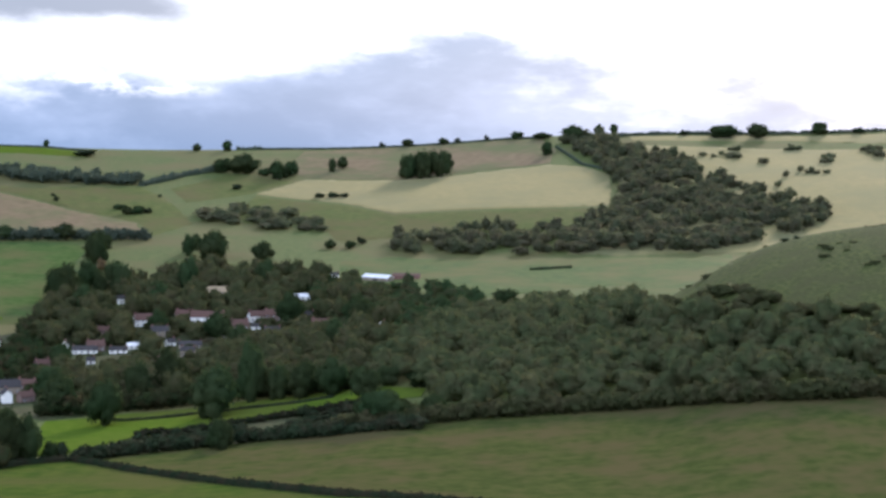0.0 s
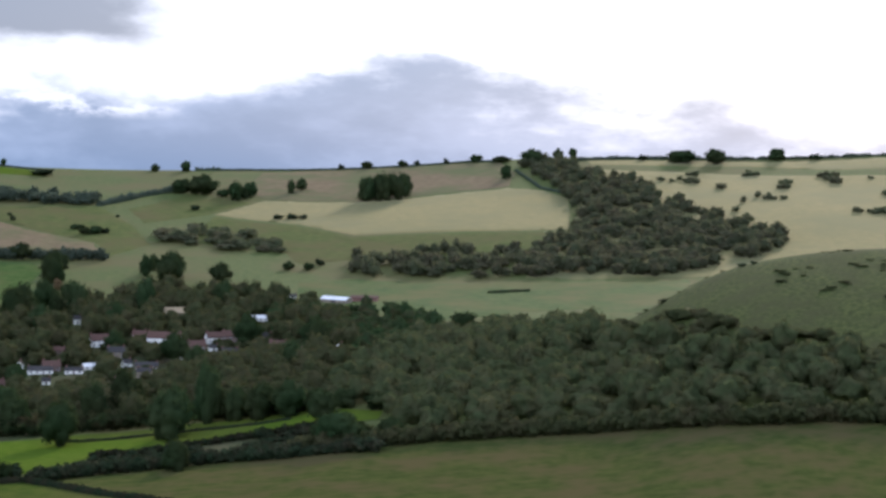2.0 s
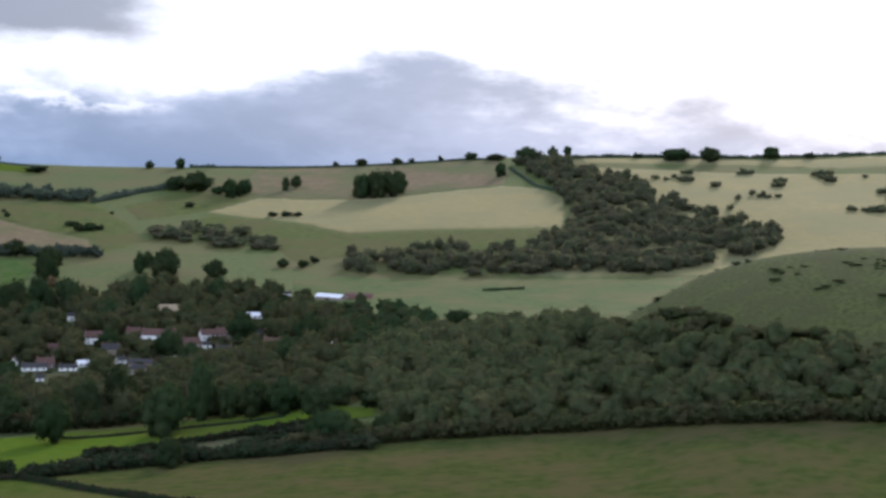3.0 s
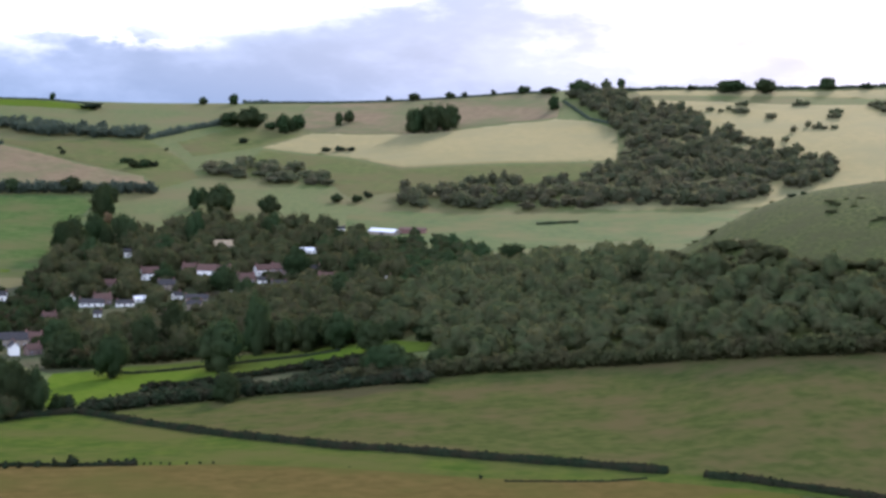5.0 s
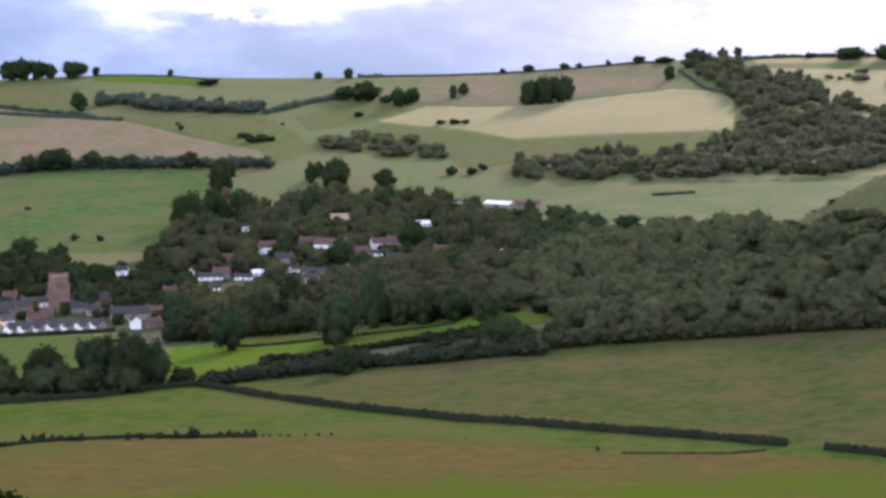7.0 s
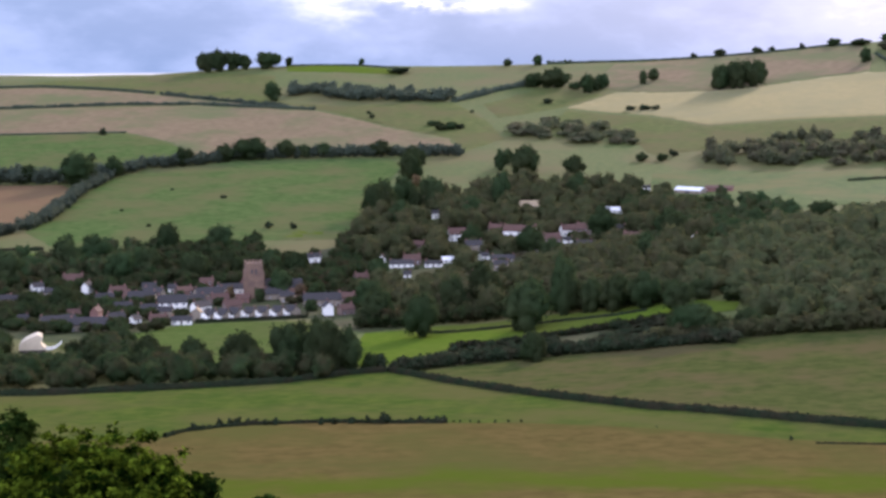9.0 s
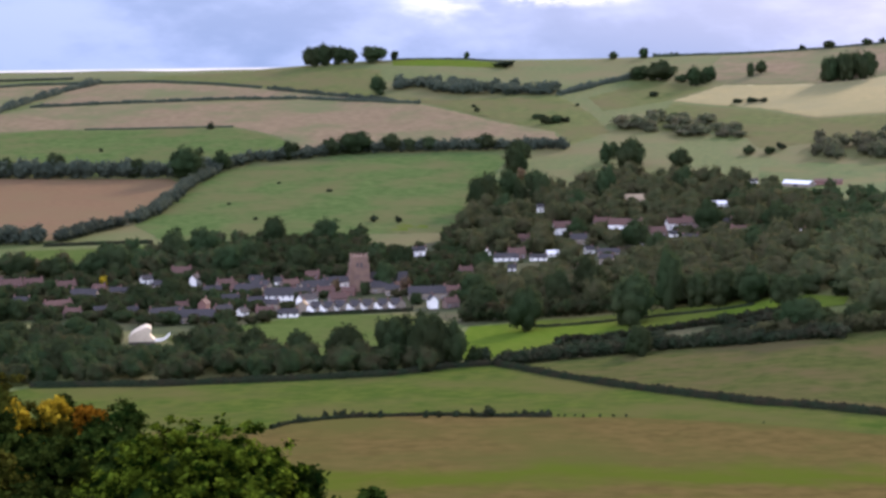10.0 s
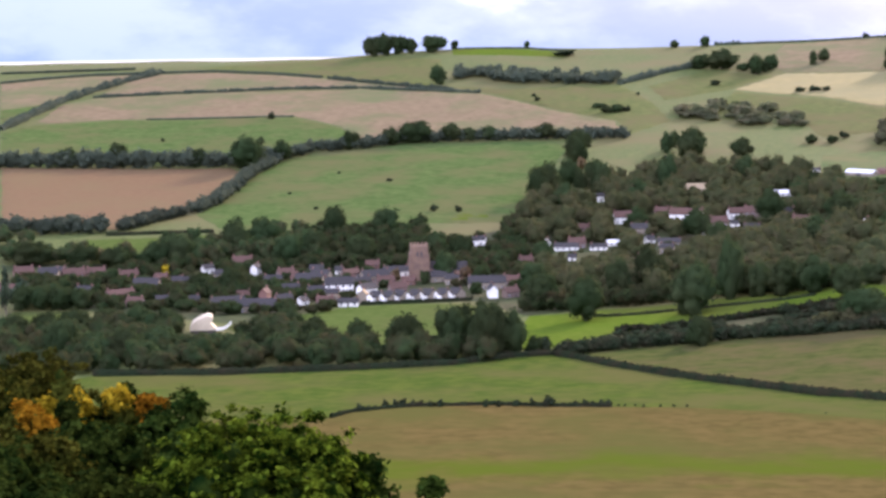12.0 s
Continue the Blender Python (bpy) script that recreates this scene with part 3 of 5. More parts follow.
def hedge(name, line, height, width, label):
    """A hedge along a line: a lumpy body with leaf sprays all over it."""
    rng = np.random.default_rng(len(line) * 17 + int(height * 10) + abs(line[0][0]))
    p = np.array(line, float)
    seg = np.hypot(*np.diff(p, axis=0).T)
    s = np.concatenate([[0], np.cumsum(seg)])
    step = max(1.0, height * 0.35)
    d = np.arange(0, s[-1] + step, step)
    x, y = np.interp(d, s, p[:, 0]), np.interp(d, s, p[:, 1])
    dx, dy = np.gradient(x), np.gradient(y)
    ln = np.hypot(dx, dy) + 1e-9
    nx, ny = dy / ln, -dx / ln
    wob = np.sin(d / (height * 1.1) + rng.uniform(0, 6)) * np.sin(d / (height * 2.7) + 1) + rng.normal(0, 0.5, len(d))
    rough = 0.10 if height < 3.4 else 0.30
    hh, ww = height * (0.88 + rough * wob), width * (0.9 + 0.12 * np.roll(wob, 3))
    x, y = x + nx * 0.12 * width * wob, y + ny * 0.12 * width * wob
    z = land(x, y)
    prof = [(-0.46, -0.12), (-0.52, 0.35), (-0.38, 0.82), (0.0, 1.0), (0.38, 0.82), (0.52, 0.35), (0.46, -0.12)]
    k = len(prof)
    body = np.array([[(x[i] + nx[i] * a * ww[i], y[i] + ny[i] * a * ww[i], z[i] + b * hh[i] * 0.93) for a, b in prof] for i in range(len(d))])
    v = body.reshape(-1, 3)
    t = []
    for i in range(len(d) - 1):
        for j in range(k - 1):
            a, b = i * k + j, i * k + j + 1
            t += [(a, b, b + k), (a, b + k, a + k)]
    for i in (0, len(d) - 1):
        t += [(i * k, i * k + j, i * k + j + 1) for j in range(1, k - 1)]
    n = int(len(d) * (9 if height < 4 else 12))
    i = rng.integers(0, len(d), n)
    th = rng.uniform(-0.25, math.pi + 0.25, n)
    ca, sa = np.cos(th), np.maximum(np.sin(th), -0.1)
    off = rng.uniform(-0.5, 0.5, n) * step
    tx, ty = dx[i] / ln[i], dy[i] / ln[i]
    jit = rng.uniform(0.92, 1.12, n)
    cen = np.column_stack([x[i] + nx[i] * ca * 0.5 * ww[i] * jit + tx * off, y[i] + ny[i] * ca * 0.5 * ww[i] * jit + ty * off, z[i] + hh[i] * (0.25 + 0.74 * sa * jit)])
    out = np.column_stack([nx[i] * ca, ny[i] * ca, sa])
    qv, qt = leaf_quads(rng, cen, out, 0.42 + 0.07 * height)
    leafy = {"hill_hedge": "hedge_hazed", "wood_edge": "leaf_wood"}.get(name, "hedge")
    root = new(name)
    part("hedge_body", quick_mesh("hedge_body", v, t, leafy), leafy, root)
    part("leaf_sprays", quick_mesh("leaf_sprays", qv, qt, leafy), leafy, root)
    return tagged(root, label, "hedge")


def belt(name, line, height, width, label, material="hedge_hazed"):
    """A belt of trees along a line, crowns closed up into one canopy."""
    rng = np.random.default_rng(abs(line[0][0]) + len(line))
    stock = [crown_arrays(700 + i, 9, 150, 0.12, -0.05) for i in range(5)]
    p = np.array(line, float)
    s = np.concatenate([[0], np.cumsum(np.hypot(*np.diff(p, axis=0).T))])
    vs, ts, n, d = [], [], 0, 0.0
    while d < s[-1]:
        h = height * rng.uniform(0.75, 1.2)
        w = h * rng.uniform(0.9, 1.35)
        x, y = np.interp(d, s, p[:, 0]) + rng.normal(0, width * 0.25), np.interp(d, s, p[:, 1]) + rng.normal(0, width * 0.25)
        v, t = stock[rng.integers(5)]
        a = rng.uniform(0, 6.28)
        c, sn = math.cos(a), math.sin(a)
        vs.append(np.column_stack([(v[:, 0] * c - v[:, 1] * sn) * w + x, (v[:, 0] * sn + v[:, 1] * c) * w + y, v[:, 2] * h + ground_at(x, y) - 0.3]))
        ts.append(t + n)
        n += len(v)
        d += w * rng.uniform(0.16, 0.32)
    return tagged(new(name, quick_mesh(name, np.vstack(vs), np.vstack(ts), material)), label, "tree belt", kind="stuff")


# ---------------------------------------------------------------- houses
HOUSES, TREES = [], {k: [] for k in ("river", "meadow", "belt", "crest", "copse", "village", "bushrow", "hill")}
STYLE = {"w": ("white", "slate", "white-rendered cottage with a dark slate roof"), "r": ("brick", "tile", "red brick house with a red tiled roof"),
         "c": ("cream", "slate", "cream stone cottage with a grey slate roof"), "p": ("pink", "tile", "faded brick house with a tiled roof"),
         "g": ("cream", "slate", "long stone house under a grey slate roof"), "t": ("cream", "thatch", "small stone cottage with a tan thatched roof"),
         "b": ("white", "sheet", "white outbuilding with a pale sheet roof"), "q": ("white", "tile", "white-walled house under a brown tiled roof")}


def gable_body(w, d, h, rise, sink=1.5):
    """Walls of a gabled house: ridge along x."""
    bm = bmesh.new()
    co = [(-w / 2, -d / 2), (w / 2, -d / 2), (w / 2, d / 2), (-w / 2, d / 2)]
    lo = [bm.verts.new((x, y, -sink)) for x, y in co]
    hi = [bm.verts.new((x, y, h)) for x, y in co]
    ra, rb = bm.verts.new((-w / 2, 0, h + rise)), bm.verts.new((w / 2, 0, h + rise))
    bm.faces.new((lo[0], lo[1], hi[1], hi[0]))
    bm.faces.new((lo[2], lo[3], hi[3], hi[2]))
    bm.faces.new((lo[1], lo[2], hi[2], rb, hi[1]))
    bm.faces.new((lo[3], lo[0], hi[0], ra, hi[3]))
    return bm


def roof_mesh(w, d, h, rise, over=0.35, thick=0.22):
    bm = bmesh.new()
    s = rise / (d / 2)
    x = w / 2 + over
    e = d / 2 + over
    prof = [(-e, h - over * s), (0, h + rise), (e, h - over * s), (e, h - over * s + thick), (0, h + rise + thick * 1.25), (-e, h - over * s + thick)]
    a = [bm.verts.new((-x, p, q + 0.03)) for p, q in prof]
    b = [bm.verts.new((x, p, q + 0.03)) for p, q in prof]
    for i in range(6):
        j = (i + 1) % 6
        bm.faces.new((a[i], b[i], b[j], a[j]))
    bm.faces.new((a[0], a[1], a[4], a[5]))
    bm.faces.new((a[1], a[2], a[3], a[4]))
    bm.faces.new((b[1], b[0], b[5], b[4]))
    bm.faces.new((b[2], b[1], b[4], b[3]))
    bmesh.ops.recalc_face_normals(bm, faces=bm.faces[:])
    return bm


def window(parent, x, y, z, w=1.0, h=1.1, side=-1):
    """A window let into a wall that faces along y: a frame, its pane and a glazing bar."""
    f = part("window", box(x - w / 2 - 0.08, x + w / 2 + 0.08, y - 0.05, y + 0.05, z - 0.08, z + h + 0.08), "paint", parent)
    part("pane", box(x - w / 2, x + w / 2, y + side * 0.06 - 0.012, y + side * 0.06 + 0.012, z, z + h), "glass", f)
    part("glazing_bar", box(x - 0.03, x + 0.03, y + side * 0.075 - 0.012, y + side * 0.075 + 0.012, z, z + h), "paint", f)


def house(style, x, y, turn, w, total, label=""):
    wall, roof, text = STYLE[style]
    w = max(w, 3.2)
    d = min(max(w * 0.55, 4.2), 7.5)
    rise = min(total * 0.45, d * 0.48)
    h = max(total - rise, 2.2)
    root = new("house")
    part("wall", gable_body(w, d, h, rise), wall, root)
    part("roof", roof_mesh(w, d, h, rise), roof, root)
    n = max(1, int(w / 3.2))
    floors = [0.9] if h < 4.2 else [0.9, 3.3]
    door_at = n // 2
    for fl in floors:
        for i in range(n):
            px = (i + 0.5) / n * w - w / 2
            if i == door_at and fl < 1 and style != "b":
                part("door", box(px - 0.45, px + 0.45, -d / 2 - 0.05, -d / 2 + 0.04, 0, 2.0), "door", root)
            else:
                window(root, px, -d / 2, fl, 1.0 if w > 6 else 0.8)
    if style not in "b":
        for sx in ((-1, 1) if w > 8 else (1,)):
            cx = sx * (w / 2 - 0.5)
            c = part("chimney", box(cx - 0.4, cx + 0.4, -0.32, 0.32, h + rise * 0.55, h + rise + 1.2, 0.04), "brick", root)
            part("chimney_pot", box(cx - 0.14, cx + 0.14, -0.14, 0.14, h + rise + 1.2, h + rise + 1.65, 0.03), "tile", c)
    root.matrix_basis = pose(x, y, ground_at(x, y), 0, 0, turn + math.degrees(math.atan2(-x, y)))
    return tagged(root, label or text, "house", "village houses")


# ---------------------------------------------------------------- the place
hedge("valley_hedge", [(-301, 574), (-251, 582), (-208, 601), (-174, 622), (-158, 647), (-143, 659), (-131, 647), (-112, 624), (-72, 578), (-31, 539), (12, 518), (45, 506), (66, 496)], 3.2, 3.0, "dense clipped dark green hedge dividing valley fields")
hedge("valley_hedge", [(76, 490), (87, 484), (99, 476), (129, 460)], 2.6, 2.6, "clipped dark green hedge beyond a field gap")
hedge("thin_hedge", [(-171, 474), (-169, 486), (-161, 496), (-152, 503), (-142, 506), (-130, 510), (-111, 510), (-93, 512)], 1.7, 1.6, "low broken thorn hedge along a stubble field brow")
hedge("thin_hedge", [(18, 484), (35, 485), (48, 486), (59, 490)], 0.8, 1.2, "low grassy bank with thorn scrub between fields")
hedge("thin_hedge", [(-274, 811), (-253, 820), (-223, 835)], 2.3, 1.5, "dark clipped garden hedge before the terrace")
belt("tall_hedge", [(-139, 659), (-117, 678), (-91, 688), (-68, 691), (-39, 683), (-7, 680)], 6.0, 3.0, "tall overgrown hedgerow beside the olive pasture", "hedge")
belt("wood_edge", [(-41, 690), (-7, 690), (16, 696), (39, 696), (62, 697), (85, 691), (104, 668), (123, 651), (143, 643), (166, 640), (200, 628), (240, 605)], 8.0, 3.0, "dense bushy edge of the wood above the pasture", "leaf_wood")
belt("tall_hedge", [(-129, 729), (-105, 734), (-89, 743), (-67, 747), (-52, 748), (-32, 745)], 3.6, 2.5, "overgrown hedge above the bright meadow", "hedge")
hedge("thin_hedge", [(69, 1318), (85, 1322), (101, 1326)], 2.6, 3.0, "short dark hedge standing alone in the valley meadow")
hedge("thin_hedge", [(-152, 782), (-143, 779), (-113, 787), (-92, 787), (-63, 781), (-48, 777)], 1.7, 2.0, "dark low hedge crossing the bright green meadow")
belt("tree_belt", [(-188, 800), (-150, 814), (-100, 824), (-66, 808), (-38, 786)], 8.5, 5.0, "dark garden trees along the far side of the meadow", "leaf")
belt("tree_belt", [(-750, 1227), (-723, 1236), (-638, 1264), (-545, 1290), (-522, 1307)], 14.0, 8.0, "thick dark tree belt above the ploughed field")
belt("tree_belt", [(-530, 1302), (-516, 1329), (-501, 1369), (-467, 1390), (-438, 1426), (-392, 1444), (-314, 1459), (-251, 1465)], 10.0, 8.0, "long dark tree belt between hillside fields")
belt("tree_belt", [(-515, 1315), (-512, 1245), (-500, 1183), (-488, 1122), (-489, 1089)], 8.5, 7.0, "dark wooded hedge beside the ploughed field")
belt("tree_belt", [(-506, 1011), (-501, 1046), (-491, 1080)], 8.0, 7.0, "wooded hedge under the ploughed field")
belt("tree_belt", [(-574, 978), (-544, 986), (-516, 1003)], 11.0, 9.0, "dark wooded hedge under the ploughed field")
hedge("thin_hedge", [(-507, 992), (-479, 1008), (-446, 1023)], 2.5, 3.0, "low hedge above the village paddock")
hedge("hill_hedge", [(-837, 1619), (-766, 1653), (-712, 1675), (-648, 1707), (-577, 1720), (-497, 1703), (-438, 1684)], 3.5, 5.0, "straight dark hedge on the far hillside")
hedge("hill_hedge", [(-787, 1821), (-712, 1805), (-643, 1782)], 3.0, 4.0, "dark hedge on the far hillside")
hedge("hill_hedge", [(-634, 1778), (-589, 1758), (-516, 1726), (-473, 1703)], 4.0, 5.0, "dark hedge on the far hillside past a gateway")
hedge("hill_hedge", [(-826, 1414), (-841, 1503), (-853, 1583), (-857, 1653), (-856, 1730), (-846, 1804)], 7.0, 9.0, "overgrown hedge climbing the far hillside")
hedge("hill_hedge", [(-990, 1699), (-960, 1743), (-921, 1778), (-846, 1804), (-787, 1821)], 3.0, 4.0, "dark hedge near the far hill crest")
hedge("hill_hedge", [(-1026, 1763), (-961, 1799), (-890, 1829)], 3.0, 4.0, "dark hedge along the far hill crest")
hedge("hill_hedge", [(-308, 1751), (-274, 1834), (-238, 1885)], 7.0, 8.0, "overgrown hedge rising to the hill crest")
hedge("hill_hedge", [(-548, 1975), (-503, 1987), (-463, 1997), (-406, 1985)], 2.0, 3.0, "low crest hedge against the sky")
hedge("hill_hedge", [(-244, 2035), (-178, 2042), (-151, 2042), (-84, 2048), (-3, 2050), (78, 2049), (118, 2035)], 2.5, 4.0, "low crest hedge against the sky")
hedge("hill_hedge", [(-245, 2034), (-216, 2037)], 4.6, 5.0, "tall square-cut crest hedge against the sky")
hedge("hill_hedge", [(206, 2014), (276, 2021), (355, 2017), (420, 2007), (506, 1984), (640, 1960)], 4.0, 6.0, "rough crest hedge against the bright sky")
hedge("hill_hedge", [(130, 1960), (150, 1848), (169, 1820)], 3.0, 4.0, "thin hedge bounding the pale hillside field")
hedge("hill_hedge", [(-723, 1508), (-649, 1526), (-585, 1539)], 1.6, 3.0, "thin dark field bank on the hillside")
field("stubble", "pale mown stubble field with a green band", [(-330, 430), (-171, 474), (-169, 486), (-161, 496), (-152, 503), (-142, 506), (-130, 510), (-111, 510), (-93, 512), (-69, 513), (-39, 506), (10, 488), (58, 487), (98, 470), (200, 320), (130, 330), (0, 338), (-150, 330), (-300, 300)])
field("aftermath", "smooth pale green mown strip between hedges", [(-330, 430), (-171, 474), (-169, 486), (-161, 496), (-152, 503), (-142, 506), (-130, 510), (-111, 510), (-93, 512), (-69, 513), (-39, 506), (10, 488), (58, 487), (98, 470), (127, 456), (129, 460), (99, 476), (87, 484), (76, 490), (66, 496), (45, 506), (12, 518), (-31, 539), (-72, 578), (-112, 624), (-131, 647), (-143, 659), (-158, 647), (-174, 622), (-208, 601), (-251, 582), (-301, 574)])
field("pasture", "wide olive green pasture below the wood", [(-138, 652), (-131, 647), (-112, 624), (-72, 578), (-31, 539), (12, 518), (45, 506), (66, 496), (76, 490), (87, 484), (99, 476), (129, 460), (190, 470), (260, 560), (290, 622), (200, 631), (166, 643), (143, 645), (123, 653), (104, 670), (85, 693), (62, 699), (39, 698), (16, 698), (-7, 692), (-39, 690), (-68, 691), (-91, 688), (-117, 678), (-139, 659)])
field("meadow", "bright sunlit green meadow strip", [(-150, 674), (-146, 691), (-131, 726), (-129, 729), (-105, 734), (-89, 743), (-67, 747), (-52, 748), (-32, 745), (-8, 748), (-6, 764), (-44, 792), (-63, 799), (-98, 812), (-148, 803), (-181, 783), (-179, 765), (-159, 675)])
field("olive", "rough grass bank between overgrown hedges", [(-144, 691), (-130, 722), (-129, 729), (-105, 734), (-89, 743), (-67, 747), (-52, 748), (-32, 745), (-7, 680), (-39, 683), (-68, 691), (-91, 688), (-117, 678), (-139, 659)])
field("olive", "yards and gardens between the houses", [(-522, 886), (-409, 939), (-364, 991), (-300, 1021), (-254, 1089), (-237, 1134), (-212, 1216), (-159, 1274), (-95, 1242), (-64, 1060), (-66, 868), (-104, 836), (-156, 813), (-183, 785), (-221, 831), (-280, 809), (-309, 733), (-372, 755), (-471, 797)])
field("green", "green paddock before the white terrace", [(-311, 724), (-277, 801), (-252, 816), (-221, 821), (-180, 765), (-159, 675), (-208, 658), (-260, 650)])
field("green", "small paddock behind garden trees", [(-441, 757), (-411, 763), (-390, 722), (-417, 710)])
field("green", "paddock above the village roofs", [(-507, 929), (-514, 975), (-442, 1014), (-422, 977), (-459, 935), (-468, 886)])
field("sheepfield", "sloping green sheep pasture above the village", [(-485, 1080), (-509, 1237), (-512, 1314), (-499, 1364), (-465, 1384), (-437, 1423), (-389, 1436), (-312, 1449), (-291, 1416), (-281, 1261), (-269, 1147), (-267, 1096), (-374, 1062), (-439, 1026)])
field("meadow", "narrow lush green paddock above the church", [(-323, 1116), (-276, 1133), (-272, 1101), (-316, 1091)])
field("plough", "bare reddish brown ploughed field", [(-723, 1234), (-636, 1261), (-543, 1284), (-515, 1252), (-499, 1170), (-493, 1094), (-508, 1016), (-520, 1010), (-581, 988)])
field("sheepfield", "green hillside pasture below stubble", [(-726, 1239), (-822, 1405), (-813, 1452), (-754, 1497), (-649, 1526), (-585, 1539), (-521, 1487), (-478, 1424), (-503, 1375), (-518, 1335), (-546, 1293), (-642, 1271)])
field("tan", "pale tan stubble band across the hillside", [(-816, 1457), (-846, 1569), (-835, 1615), (-764, 1649), (-711, 1673), (-575, 1716), (-437, 1680), (-344, 1597), (-276, 1550), (-252, 1471), (-315, 1462), (-393, 1450), (-440, 1432), (-474, 1411), (-523, 1491), (-586, 1542), (-650, 1528), (-755, 1501)])
field("tan", "pale pink stubble field near the crest", [(-838, 1634), (-853, 1731), (-843, 1798), (-785, 1816), (-709, 1799), (-641, 1776), (-588, 1754), (-515, 1723), (-578, 1724), (-649, 1711), (-713, 1679), (-768, 1657)])
field("tan", "tan stubble field beyond the climbing hedge", [(-989, 1695), (-958, 1740), (-917, 1769), (-847, 1799), (-862, 1736), (-861, 1653), (-857, 1583), (-886, 1516)])
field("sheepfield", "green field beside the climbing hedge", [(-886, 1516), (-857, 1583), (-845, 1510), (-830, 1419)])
field("hillolive", "grey green crest pasture", [(-844, 1807), (-796, 1876), (-648, 1936), (-541, 1902), (-490, 1740), (-517, 1728), (-590, 1760), (-644, 1785), (-713, 1809), (-789, 1827)])
field("meadow", "sunlit green field on the crest", [(-548, 1975), (-503, 1987), (-462, 1989), (-404, 1975), (-404, 1940), (-470, 1938), (-536, 1931)])
field("hillolive", "olive green slope under the crest wood", [(-488, 1735), (-414, 1706), (-304, 1744), (-254, 1644), (-225, 1554), (-253, 1478), (-276, 1552), (-344, 1599), (-439, 1688)])
field("tan", "pale pinkish stubble on the hill brow", [(-163, 2025), (-83, 2040), (-3, 2050), (78, 2041), (117, 2027), (129, 1950), (117, 1864), (59, 1851), (10, 1832), (-50, 1817), (-147, 1834), (-177, 1890)])
field("hillyellow", "broad yellow green hill pasture", [(-147, 1828), (-50, 1811), (10, 1824), (59, 1843), (117, 1858), (152, 1838), (175, 1789), (162, 1626), (95, 1621), (25, 1622), (-44, 1619), (-101, 1685), (-190, 1736)])
field("hillolive", "lower olive green hill pasture", [(-190, 1728), (-101, 1679), (-44, 1613), (25, 1616), (95, 1617), (161, 1616), (150, 1527), (59, 1513), (-31, 1506), (-88, 1475), (-114, 1560), (-197, 1566)])
field("hillolive", "dry olive hillside in the hollow", [(-278, 1744), (-233, 1847), (-157, 1815), (-196, 1733), (-249, 1668)])
field("hillgreen", "level green valley meadow behind the barn", [(-83, 1394), (-38, 1411), (32, 1386), (145, 1374), (238, 1388), (135, 886), (138, 1232), (88, 1215), (27, 1166), (-7, 1146), (-61, 1150), (-58, 1257), (-78, 1304)])
field("spur", "rough dark olive grass on the spur", [(63, 858), (75, 937), (101, 995), (143, 1020), (181, 1024), (216, 1017), (252, 1009), (321, 989), (260, 756), (213, 656), (169, 679), (128, 729), (88, 775), (64, 797)])
field("hillyellow", "pale rough pasture under the hanging wood", [(203, 1949), (328, 1930), (483, 1875), (600, 1840), (440, 1420), (240, 1398), (146, 1388), (101, 1402), (157, 1568), (176, 1729)])
field("hillyellow", "sunlit pale field along the crest", [(216, 2014), (341, 2011), (506, 1966), (640, 1950), (620, 1890), (490, 1902), (398, 1964), (270, 1974), (219, 1978)])
HOUSES += [("r", -487, 851, 12, 10.5, 7.4),
           ("c", -473, 854, -10, 10.9, 7.1),
           ("r", -458, 855, 8, 12.0, 7.4),
           ("r", -429, 863, 15, 11.0, 6.6),
           ("c", -405, 837, -20, 14.1, 7.7),
           ("p", -407, 809, 20, 14.3, 5.7),
           ("c", -395, 855, 0, 6.2, 6.2),
           ("w", -397, 900, 30, 6.5, 5.2),
           ("p", -385, 923, -8, 11.2, 6.6),
           ("w", -368, 902, 60, 5.8, 6.4)]
HOUSES += [("g", -337, 787, 14, 16.9, 6.2),
           ("g", -317, 778, -6, 17.7, 6.7),
           ("r", -322, 800, 70, 6.8, 9.1),
           ("c", -326, 843, 5, 11.9, 6.0),
           ("g", -325, 873, -12, 14.7, 7.4),
           ("w", -304, 806, 45, 5.1, 4.5),
           ("w", -302, 856, 4, 15.0, 8.4),
           ("w", -280, 807, -4, 10.1, 3.9),
           ("t", -276, 819, 80, 4.6, 6.8),
           ("w", -322, 913, 0, 4.5, 4.5)]
HOUSES += [("w", -288, 912, 10, 13.9, 5.7),
           ("g", -294, 893, 20, 15.5, 6.8),
           ("w", -215, 846, 98, 8.4, 7.0),
           ("p", -206, 848, 35, 8.0, 5.6),
           ("g", -226, 877, 4, 19.7, 7.2),
           ("w", -270, 1015, 10, 5.5, 5.5),
           ("w", -265, 1018, -20, 4.9, 5.6),
           ("g", -324, 889, -30, 11.2, 6.9),
           ("w", -285, 852, 40, 10.1, 5.9),
           ("w", -224, 1018, 80, 4.1, 5.5),
           ("w", -210, 1008, 3, 14.3, 4.4)]
HOUSES += [("w", -190, 1008, -6, 10.2, 3.4),
           ("b", -184, 1022, 20, 7.0, 3.8),
           ("w", -199, 972, 0, 4.6, 3.9),
           ("w", -163, 1031, 30, 5.5, 4.8),
           ("g", -150, 1023, 0, 13.6, 4.1),
           ("q", -190, 1106, 12, 17.0, 8.0),
           ("w", -222, 1187, 0, 5.6, 5.6),
           ("q", -150, 1100, -10, 21.2, 10.5),
           ("q", -119, 1116, 18, 13.0, 7.0),
           ("p", -108, 1111, -10, 12.5, 8.1)]
